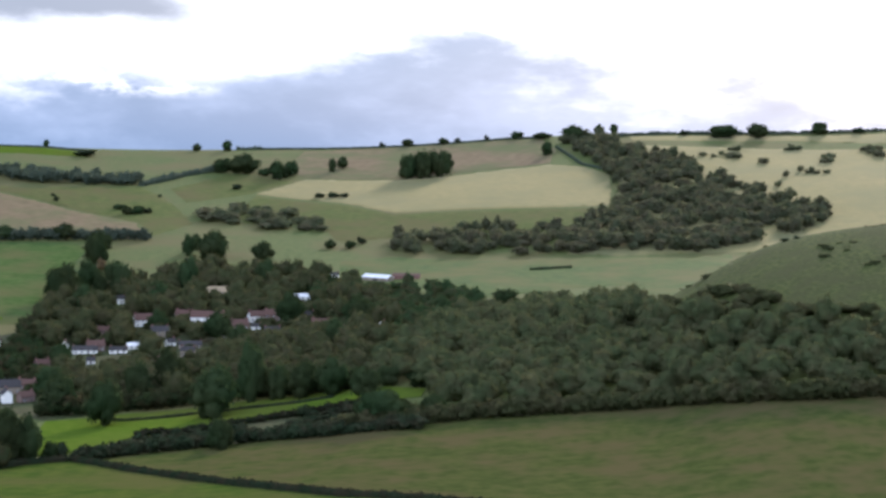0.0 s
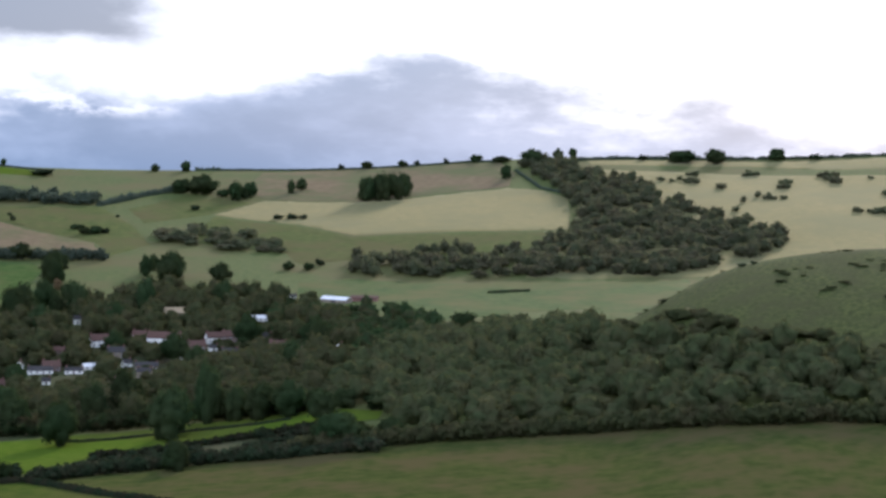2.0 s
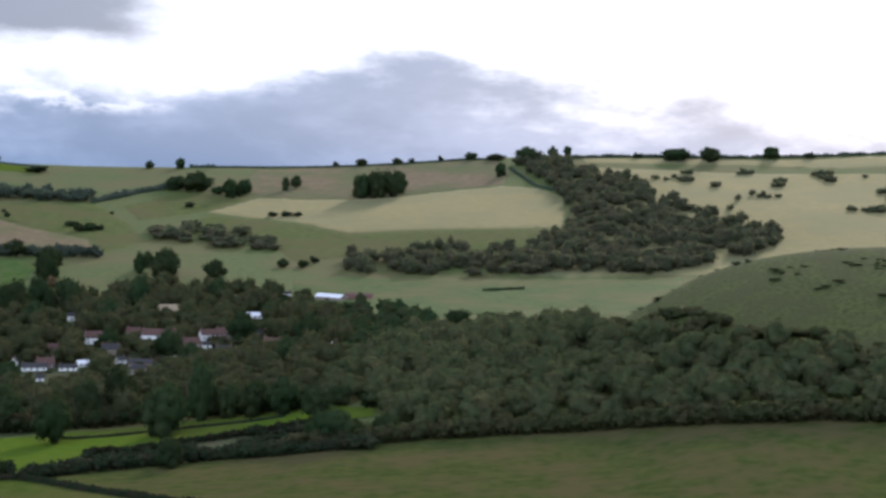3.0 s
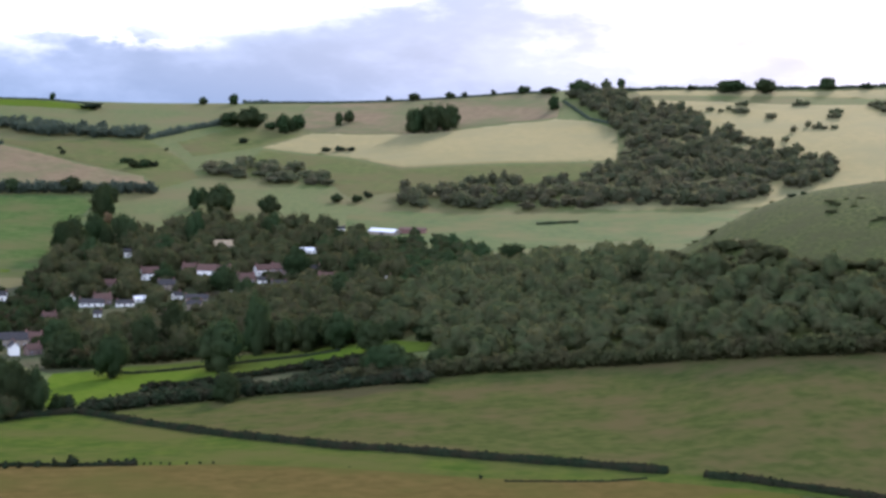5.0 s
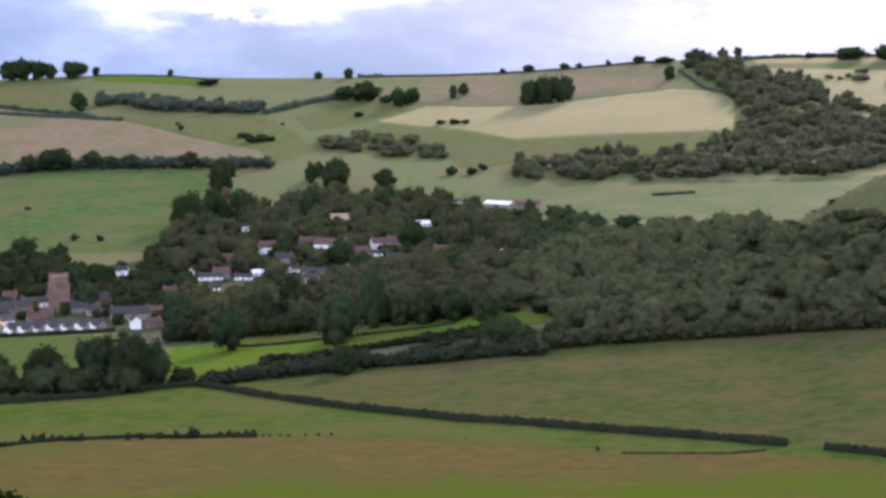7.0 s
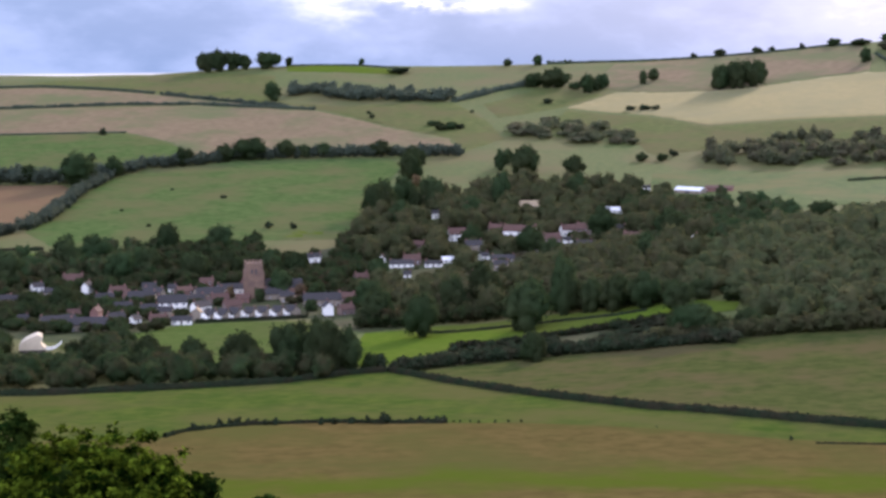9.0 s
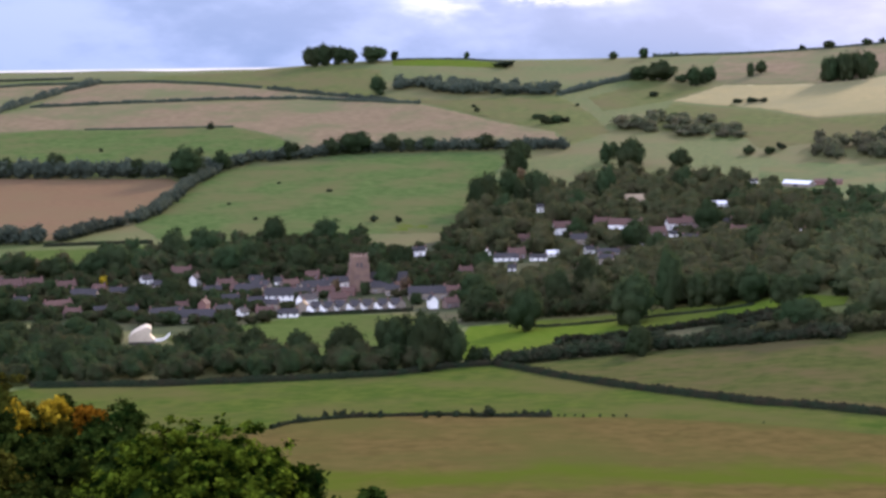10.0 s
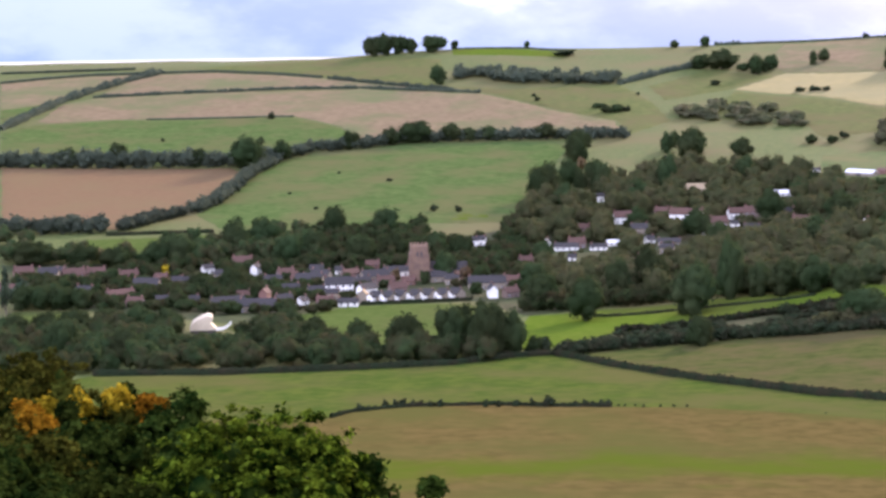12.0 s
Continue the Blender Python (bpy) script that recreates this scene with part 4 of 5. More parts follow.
HOUSES += [("b", -102, 1127, -35, 6.0, 4.0),
           ("w", -117, 1084, 10, 5.8, 3.6),
           ("b", -97, 1200, 6, 10.0, 4.2),
           ("t", -159, 1216, 10, 15.4, 8.1),
           ("w", -34, 1005, 60, 4.6, 5.3),
           ("p", -9, 932, 20, 9.2, 6.1),
           ("w", -81, 1301, 0, 6.0, 3.4),
           ("b", -101, 1202, -8, 9.5, 4.0),
           ("r", -474, 814, -15, 12.4, 5.0),
           ("p", -345, 889, 25, 9.4, 6.9)]
HOUSES += [("c", -362, 800, 10, 7.0, 4.6),
           ("p", -293, 809, -10, 8.5, 4.5),
           ("g", -257, 898, 10, 12.3, 6.2),
           ("p", -223, 956, 30, 8.4, 5.2),
           ("p", -154, 954, -20, 8.3, 5.7),
           ("q", -131, 1048, 20, 11.8, 6.4),
           ("p", -75, 1069, -15, 10.6, 6.4),
           ("g", -474, 869, -35, 7.8, 4.9),
           ("p", -450, 866, 2, 10.0, 6.4),
           ("r", -409, 864, -31, 7.6, 5.7)]
HOUSES += [("c", -392, 861, 6, 9.7, 5.0),
           ("g", -379, 878, -27, 7.6, 6.6),
           ("c", -346, 872, 10, 9.6, 5.9),
           ("p", -335, 882, -23, 7.5, 5.3),
           ("c", -312, 848, 14, 9.2, 4.5),
           ("g", -296, 829, -19, 7.0, 5.8),
           ("p", -284, 881, 18, 9.5, 5.5),
           ("r", -272, 885, -15, 7.3, 4.9),
           ("p", -269, 855, 22, 9.2, 6.2),
           ("g", -248, 888, -11, 7.3, 5.8)]
HOUSES += [("c", -297, 879, 26, 9.5, 5.2),
           ("p", -344, 825, -7, 7.1, 4.4),
           ("c", -314, 805, 30, 8.8, 5.7),
           ("g", -334, 909, -3, 7.7, 5.8),
           ("p", -312, 904, 34, 9.8, 5.0),
           ("r", -305, 923, 1, 7.7, 6.7),
           ("p", -386, 784, -32, 8.9, 5.5),
           ("g", -377, 797, 5, 7.0, 4.9),
           ("c", -434, 822, -28, 9.5, 4.6),
           ("p", -282, 930, 9, 7.7, 6.4)]
HOUSES += [("p", -216, 892, -24, 9.4, 5.4),
           ("p", -211, 1071, -35, 7.9, 5.4),
           ("g", -175, 1064, 6, 10.3, 7.1),
           ("p", -170, 1127, -23, 9.0, 7.1),
           ("p", -128, 1087, 18, 11.2, 6.5),
           ("g", -87, 1109, -11, 9.5, 6.2),
           ("q", -61, 1018, 30, 9.5, 5.4),
           ("g", -104, 1057, 1, 9.8, 5.3),
           ("p", -54, 1073, -28, 8.2, 7.1),
           ("p", -205, 1015, 13, 10.2, 6.5)]
HOUSES += [("g", -146, 989, -16, 8.2, 5.9)]
TERRACE = [(-269, 821, 6.2), (-263, 822, 6.2), (-258, 826, 6.2), (-251, 829, 6.2), (-245, 832, 6.2), (-238, 835, 6.2), (-232, 838, 6.2)]
TOWER = (-271, 902)
DOME = (-312, 708)
BARN = (-47, 1277)
TREES["river"] += [("o", -227, 664, 14.4, 11.1),
    ("o", -199, 646, 18.7, 16.9),
    ("o", -183, 653, 21.5, 16.1),
    ("o", -167, 649, 24.8, 18.6),
    ("o", -159, 653, 19.5, 13.3),
    ("o", -150, 657, 8.9, 8.0),
    ("b", -147, 662, 6.7, 5.8),
    ("o", -210, 664, 13.8, 11.5),
    ("o", -230, 648, 10.0, 10.0),
    ("o", -241, 653, 16.1, 13.8),
    ("o", -257, 638, 13.6, 15.9),
    ("o", -268, 629, 9.0, 13.5),
    ("o", -281, 624, 9.0, 13.5),
    ("o", -295, 622, 15.0, 16.4),
    ("o", -306, 614, 15.8, 15.8),
    ("o", -318, 608, 14.0, 14.5)]
TREES["river"] += [("o", -245, 639, 13.5, 13.5),
    ("o", -329, 602, 20.4, 18.1),
    ("o", -280, 688, 11.5, 13.0),
    ("o", -269, 698, 14.8, 14.8),
    ("o", -324, 690, 14.1, 15.1),
    ("o", -341, 697, 14.3, 14.3),
    ("o", -358, 698, 12.9, 14.0),
    ("o", -359, 672, 15.1, 16.6),
    ("o", -370, 662, 15.0, 16.5),
    ("o", -382, 659, 14.1, 15.1),
    ("c", -442, 770, 16.4, 20.5),
    ("o", -428, 778, 12.9, 14.6),
    ("c", -438, 747, 25.7, 8.6),
    ("o", -398, 708, 5.5, 9.0),
    # these two yellow crowns stand in for a sunlit spot of grass
    ("y", -173, 651, 7.1, 4.9),
    ("y", -166, 641, 5.2, 3.9)]
TREES["river"] += [("o", -182, 661, 21.3, 16.7),
    ("o", -204, 657, 15.9, 15.0),
    ("o", -221, 651, 14.5, 12.7)]
TREES["meadow"] += [("o", -31, 711, 9.5, 12.0),
    ("o", -24, 781, 10.0, 13.0),
    ("o", -37, 793, 9.5, 12.5),
    ("o", -9, 770, 9.0, 12.0),
    ("o", -22, 715, 11.0, 13.5),
    ("o", -15, 707, 8.5, 11.0),
    ("o", -59, 744, 5.5, 7.0),
    ("o", -103, 773, 25.2, 23.7),
    ("o", -151, 767, 22.7, 18.6),
    ("o", -89, 807, 29.5, 16.1),
    ("o", -76, 802, 17.5, 13.3),
    ("o", -22, 694, 15.6, 22.0),
    ("o", -87, 678, 13.1, 12.6),
    ("b", -57, 738, 5.9, 8.8),
    ("b", -151, 679, 5.5, 6.9),
    ("o", -163, 675, 13.7, 13.7),
    ("o", -172, 668, 21.8, 15.9),
    ("o", -135, 849, 25.5, 19.9),
    ("o", -148, 835, 22.4, 16.8),
    ("o", -64, 795, 18.4, 16.8),
    ("o", -50, 786, 18.2, 18.2),
    ("o", -33, 761, 15.1, 15.1),
    ("o", -2, 698, 11.5, 13.8)]
TREES["meadow"] += [("o", -182, 810, 19.2, 19.2),
    ("russet", -81, 822, 15.8, 14.2)]
TREES["belt"] += [("o", -430, 1427, 20.6, 34.4),
    ("o", -401, 1439, 16.8, 21.7),
    ("o", -475, 1385, 16.4, 19.3),
    ("o", -369, 1448, 13.8, 17.7),
    ("o", -321, 1457, 15.7, 21.7),
    ("o", -386, 1443, 12.8, 14.8),
    ("o", -448, 1410, 15.6, 19.5),
    ("o", -527, 1282, 28.3, 34.7),
    ("o", -513, 1322, 18.7, 18.7),
    ("o", -636, 1270, 21.6, 18.7),
    ("o", -572, 1284, 16.7, 18.5),
    ("o", -675, 1256, 16.0, 23.5),
    ("o", -279, 1417, 14.3, 14.3),
    ("o", -203, 1418, 15.1, 11.3),
    ("o", -182, 1382, 23.9, 20.2),
    ("o", -192, 1298, 14.7, 17.3)]
TREES["crest"] += [("k", -634, 1934, 26.5, 27.0),
    ("k", -620, 1938, 26.5, 25.0),
    ("k", -604, 1944, 24.5, 24.0),
    ("k", -590, 1948, 18.5, 17.0),
    ("k", -565, 1955, 21.5, 34.0),
    ("o", -545, 1976, 11.5, 10.8),
    ("o", -462, 1997, 9.5, 8.1),
    ("b", -559, 1388, 7.9, 7.9),
    ("b", -406, 1950, 7.9, 26.3),
    ("o", -498, 1742, 21.5, 20.3),
    ("b", -326, 1122, 5.4, 6.2),
    ("b", -309, 1124, 4.6, 6.2),
    ("b", -601, 1522, 7.6, 8.6),
    ("o", -290, 2019, 9.4, 12.1),
    ("o", -254, 2022, 13.4, 14.8),
    ("b", -73, 2049, 6.8, 9.5)]
TREES["crest"] += [("o", -43, 2050, 9.5, 18.9),
    ("o", 0, 2050, 8.1, 13.5),
    ("b", 17, 2050, 6.8, 9.5),
    ("b", 52, 2049, 6.8, 8.1),
    ("o", 88, 2046, 9.5, 18.9),
    ("o", 117, 2031, 8.1, 26.8),
    ("o", 152, 1998, 19.8, 31.7),
    ("o", 183, 2020, 14.7, 14.7),
    ("o", 202, 2032, 13.5, 12.1),
    ("o", 326, 1998, 16.0, 40.1),
    ("o", 365, 1987, 18.7, 29.3),
    ("o", 437, 1997, 14.8, 22.9),
    ("b", 282, 2012, 6.7, 13.4),
    ("b", 480, 1983, 6.7, 16.2)]
TREES["copse"] += [("o", -181, 1850, 15.0, 17.0),
    ("o", -170, 1838, 14.0, 16.0),
    ("o", -192, 1846, 8.5, 15.0),
    ("o", -37, 1816, 27.6, 21.6),
    ("o", -21, 1818, 31.2, 24.0),
    ("o", -3, 1820, 30.0, 24.0),
    ("o", -29, 1836, 26.7, 24.2),
    ("o", -11, 1846, 26.8, 21.9),
    ("o", 4, 1850, 24.4, 17.1),
    ("o", -121, 1874, 16.1, 11.2),
    ("o", -111, 1893, 15.0, 15.0),
    ("o", 116, 1914, 17.7, 13.9),
    ("o", -176, 1825, 21.8, 18.1),
    ("o", -163, 1847, 18.3, 18.3),
    ("o", -216, 1857, 22.2, 37.0),
    ("o", -238, 1861, 17.3, 24.8)]
TREES["village"] += [("o", -440, 766, 13.5, 15.0),
    ("o", -430, 768, 13.5, 14.0),
    ("o", -420, 769, 13.0, 15.0),
    ("o", -411, 773, 12.5, 13.0),
    ("o", -452, 967, 11.5, 13.0),
    ("o", -227, 858, 7.0, 8.5),
    ("o", -184, 1370, 24.6, 25.5),
    ("o", -205, 1393, 18.6, 13.9),
    ("o", -238, 1245, 21.7, 16.7),
    ("c", -185, 1244, 24.9, 16.6),
    ("o", -253, 1230, 24.9, 20.7),
    ("o", -261, 1184, 28.0, 28.0),
    ("o", -193, 1176, 19.7, 19.7),
    ("o", -143, 1371, 18.2, 20.0),
    ("c", -31, 1056, 12.5, 9.1),
    ("o", -49, 1037, 21.2, 24.0),
    ("o", 1, 1078, 15.6, 14.2),
    ("o", -19, 1048, 13.8, 10.4),
    ("o", -277, 1379, 17.6, 12.1),
    ("o", 21, 1130, 13.4, 18.6),
    ("o", 43, 1127, 12.6, 22.3),
    ("o", 62, 1126, 11.2, 18.6)]
TREES["village"] += [("o", -136, 1043, 20.8, 20.8),
    ("o", -96, 1098, 21.8, 21.8),
    ("o", -56, 924, 18.3, 18.3),
    ("o", -256, 904, 17.4, 15.5),
    ("o", -362, 937, 19.9, 19.9),
    ("o", -365, 1027, 21.6, 18.0),
    ("o", -333, 1034, 20.1, 20.1),
    ("o", -319, 944, 19.7, 19.7),
    ("o", -395, 984, 21.0, 24.5),
    ("o", -405, 962, 22.0, 20.7),
    ("o", -423, 920, 20.0, 20.0),
    ("o", -433, 910, 16.6, 19.9),
    ("o", -455, 900, 13.3, 20.0),
    ("o", -472, 895, 14.7, 20.0),
    ("o", -503, 892, 14.9, 27.0),
    ("o", -329, 827, 11.7, 11.7)]
TREES["village"] += [("o", -358, 843, 15.1, 18.1),
    ("o", -376, 839, 12.1, 15.2),
    ("y", -417, 891, 5.8, 9.1),
    ("o", -305, 965, 16.7, 16.7),
    ("o", -352, 957, 20.2, 16.8),
    ("o", -286, 985, 13.5, 13.5),
    ("o", -264, 969, 16.6, 16.6),
    ("o", -235, 937, 12.7, 15.9),
    ("o", -198, 866, 17.6, 17.6),
    ("o", -271, 1341, 27.1, 22.6),
    ("o", -263, 1171, 27.7, 19.8),
    ("o", -235, 1224, 24.7, 14.8),
    ("o", -241, 1155, 19.5, 17.1),
    ("b", -300, 1021, 2.8, 4.2),
    ("russet", -237, 934, 10.8, 8.9),
    ("russet", -246, 905, 8.7, 7.4)]
TREES["village"] += [("russet", -260, 1308, 10.6, 9.7),
    ("russet", -41, 931, 9.2, 8.0),
    ("russet", -282, 893, 8.0, 6.8),
    ("russet", -470, 912, 8.8, 8.8),
    ("o", -227, 1213, 26.1, 16.3),
    ("o", -182, 1233, 27.1, 17.3),
    ("o", -240, 1202, 20.2, 13.7),
    ("o", -131, 1275, 18.6, 19.4),
    ("o", -47, 1029, 19.7, 18.3),
    ("o", -76, 1206, 15.9, 15.9),
    ("o", -178, 1080, 15.9, 15.2),
    ("o", -119, 1005, 15.4, 16.7),
    ("o", -215, 964, 14.3, 14.3)]
TREES["bushrow"] += [("b", -170, 479, 1.7, 1.8),
    ("b", -167, 490, 2.4, 1.9),
    ("b", -162, 500, 2.4, 1.9),
    ("b", -159, 501, 2.4, 1.9),
    ("b", -157, 502, 2.6, 2.4),
    ("b", -154, 503, 2.1, 1.9),
    ("b", -152, 504, 1.9, 2.4),
    ("b", -148, 503, 1.7, 1.9),
    ("b", -145, 503, 2.4, 1.9),
    ("b", -131, 505, 2.4, 1.9),
    ("b", -127, 506, 2.1, 1.9),
    ("b", -122, 508, 2.2, 2.4),
    ("b", -117, 509, 2.4, 1.9),
    ("b", -104, 512, 1.7, 1.9),
    ("b", -101, 512, 2.4, 1.9),
    ("b", -99, 513, 1.7, 1.9)]
TREES["bushrow"] += [("b", -96, 513, 1.9, 2.4),
    ("b", -94, 513, 2.2, 2.4),
    ("b", -91, 514, 1.7, 1.9),
    ("b", -89, 514, 2.1, 1.9),
    ("b", -86, 515, 1.7, 1.9),
    ("b", -83, 513, 2.1, 1.9),
    ("b", -78, 514, 2.4, 1.9),
    ("b", -74, 515, 1.9, 2.4),
    ("b", -70, 515, 2.4, 1.9),
    ("b", -112, 510, 3.3, 3.3),
    ("b", 11, 488, 2.7, 2.6),
    ("b", -28, 505, 0.7, 1.7)]
TREES["hill"] += [("o", -292, 1589, 7.5, 13.9),
    ("o", -283, 1595, 6.4, 12.8),
    ("b", -275, 1601, 5.4, 10.7),
    ("b", -369, 1637, 5.0, 7.2),
    ("b", -123, 1718, 5.1, 12.5),
    ("b", -109, 1719, 5.7, 14.8),
    ("b", -98, 1717, 4.5, 11.3),
    ("o", -191, 1645, 7.6, 13.1),
    ("o", -175, 1621, 8.6, 14.0),
    ("b", -69, 1472, 5.8, 10.7),
    ("o", -77, 1450, 6.7, 11.5),
    ("o", -94, 1447, 7.7, 12.4),
    ("o", -445, 1792, 6.1, 12.2),
    ("b", -211, 1761, 5.9, 12.9),
    ("b", 177, 882, 1.8, 6.5),
    ("b", 182, 877, 1.8, 4.1)]
TREES["hill"] += [("b", 138, 887, 2.4, 5.9),
    ("b", -451, 1174, 2.1, 3.7),
    ("b", -394, 1237, 2.6, 6.0),
    ("b", -445, 1268, 2.2, 3.5),
    ("b", -409, 1115, 2.4, 3.9),
    ("b", -378, 1662, 3.4, 5.6),
    ("b", -654, 1394, 3.6, 4.6),
    ("o", -303, 1614, 5.4, 16.3),
    ("o", -283, 1605, 6.5, 14.0),
    ("b", -279, 1693, 2.8, 5.1)]
SPUR_WOOD = [(4, 704), (20, 706), (62, 707), (90, 701), (114, 673), (134, 660), (170, 650), (236, 615), (270, 690), (186, 712), (141, 749), (118, 800), (109, 880), (112, 960), (131, 1136), (96, 1118), (58, 1092), (28, 1050), (-14, 900), (-36, 828), (-42, 803), (-8, 775), (-1, 738)]
HILL_WOOD = [(133, 2008), (182, 2008), (208, 1935), (252, 1885), (273, 1775), (305, 1693), (356, 1570), (343, 1512), (290, 1466), (216, 1397), (101, 1402), (-38, 1425), (-45, 1493), (34, 1524), (110, 1528), (157, 1568), (176, 1729), (163, 1853)]
HOLLOW_WOOD = [(-235, 1607), (-196, 1642), (-152, 1629), (-110, 1576), (-104, 1516), (-153, 1532), (-206, 1554)]
CREST_BELT = [(-493, 1777), (-423, 1743), (-361, 1733), (-309, 1751), (-315, 1788), (-372, 1788), (-436, 1798), (-497, 1813)]
VILLAGE_WEST = [(-522, 886), (-479, 901), (-404, 926), (-345, 939), (-379, 1033), (-429, 993), (-456, 928), (-500, 912), (-558, 948)]
VILLAGE_MID = [(-451, 774), (-322, 763), (-283, 769), (-282, 894), (-202, 865), (-254, 1089), (-332, 1053), (-379, 1033), (-398, 928), (-491, 844)]
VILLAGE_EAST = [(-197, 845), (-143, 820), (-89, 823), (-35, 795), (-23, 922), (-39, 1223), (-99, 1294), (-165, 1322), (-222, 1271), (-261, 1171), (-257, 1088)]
VILLAGE_FAR = [(-111, 1219), (-82, 1265), (-56, 1259), (25, 1156), (15, 948), (-10, 900), (-68, 1058)]
RIVER_WOOD = [(-335, 564), (-306, 583), (-255, 591), (-212, 610), (-184, 623), (-160, 634), (-161, 657), (-204, 643), (-229, 649), (-249, 676), (-300, 711), (-363, 713), (-407, 688)]
EAST_SCRUB = [(216, 1958), (328, 1930), (481, 1884), (600, 1850), (480, 1500), (428, 1672), (380, 1628), (310, 1720), (261, 1908)]


for h in HOUSES:
    house(*h)


def terrace():
    """A row of white cottages, each with a gable to the green."""
    for i, (x, y, w) in enumerate(TERRACE):
        root = new("terrace_cottage")
        d, h = 7.0, 3.4
        # main wall in darker cream, a painted stand-in for shade between white gables
        part("wall", gable_body(w, d, h, 2.6), "cream", root)
        part("roof", roof_mesh(w, d, h, 2.6, 0.2), "slate", root)
        g = w * 0.84
        bm = gable_body(2.0, g, h - 0.3, 1.9)
        bmesh.ops.transform(bm, matrix=pose(-w * 0.12, -d / 2 - 0.9, 0, 0, 0, 90), verts=bm.verts[:])
        part("front_gable", bm, "white", root)
        bm = roof_mesh(2.2, g, h - 0.3, 1.9, 0.15, 0.15)
        bmesh.ops.transform(bm, matrix=pose(-w * 0.12, -d / 2 - 0.8, 0, 0, 0, 90), verts=bm.verts[:])
        part("gable_roof", bm, "slate", root)
        window(root, -w * 0.12, -d / 2 - 1.9, 0.9, 1.2)
        part("door", box(w * 0.32 - 0.4, w * 0.32 + 0.4, -d / 2 - 0.05, -d / 2 + 0.04, 0, 2.0), "door", root)
        part("chimney", box(w / 2 - 0.7, w / 2, -0.3, 0.3, h + 1.6, h + 3.6, 0.04), "brick", root)
        root.matrix_basis = pose(x, y, ground_at(x, y), 0, 0, -24)
        tagged(root, "white terraced cottage with a front gable, facing the green", "house", "white terrace")


terrace()


def church_tower():
    x, y = TOWER
    root = new("church_tower")
    w, h = 9.6, 19.5
    part("wall", box(-w / 2, w / 2, -w / 2, w / 2, -2, h, 0.08), "tower", root)
    part("string_course", box(-w / 2 - 0.15, w / 2 + 0.15, -w / 2 - 0.15, w / 2 + 0.15, h * 0.62, h * 0.62 + 0.3), "tower", root)
    for sx in (-1, 1):
        for sy in (-1, 1):
            part("buttress", box(sx * w / 2 - 0.7, sx * w / 2 + 0.7, sy * w / 2 - 0.7, sy * w / 2 + 0.7, -2, h * 0.78, 0.1), "tower", root)
    for i in range(5):
        for side in (-1, 1):
            px = -w / 2 + 0.7 + i * (w - 1.4) / 4
            part("merlon", box(px - 0.6, px + 0.6, side * (w / 2 - 0.25) - 0.25, side * (w / 2 - 0.25) + 0.25, h, h + 1.0), "tower", root)
            if 0 < i < 4:
                part("merlon", box(side * (w / 2 - 0.25) - 0.25, side * (w / 2 - 0.25) + 0.25, px - 0.6, px + 0.6, h, h + 1.0), "tower", root)
    for px in (-1.1, 1.1):
        part("belfry_opening", box(px - 0.6, px + 0.6, -w / 2 - 0.04, -w / 2 + 0.1, h * 0.70, h * 0.70 + 2.6), "door", root)
    root.matrix_basis = pose(x, y, ground_at(x, y), 0, 0, 20)
    tagged(root, "square brown stone church tower with battlements above the trees", "church tower")
    nave = new("church_nave")
    part("wall", gable_body(20, 8, 6, 4), "tower", nave)
    part("roof", roof_mesh(20, 8, 6, 4), "slate", nave)
    for i in range(4):
        part("window", box(-7.5 + i * 5 - 0.7, -7.5 + i * 5 + 0.7, -4.06, -3.95, 2, 5), "glass", nave)
    nave.matrix_basis = pose(x + 16, y + 4, ground_at(x + 16, y + 4), 0, 0, 8)
    tagged(nave, "stone church nave with a slate roof", "church")


church_tower()


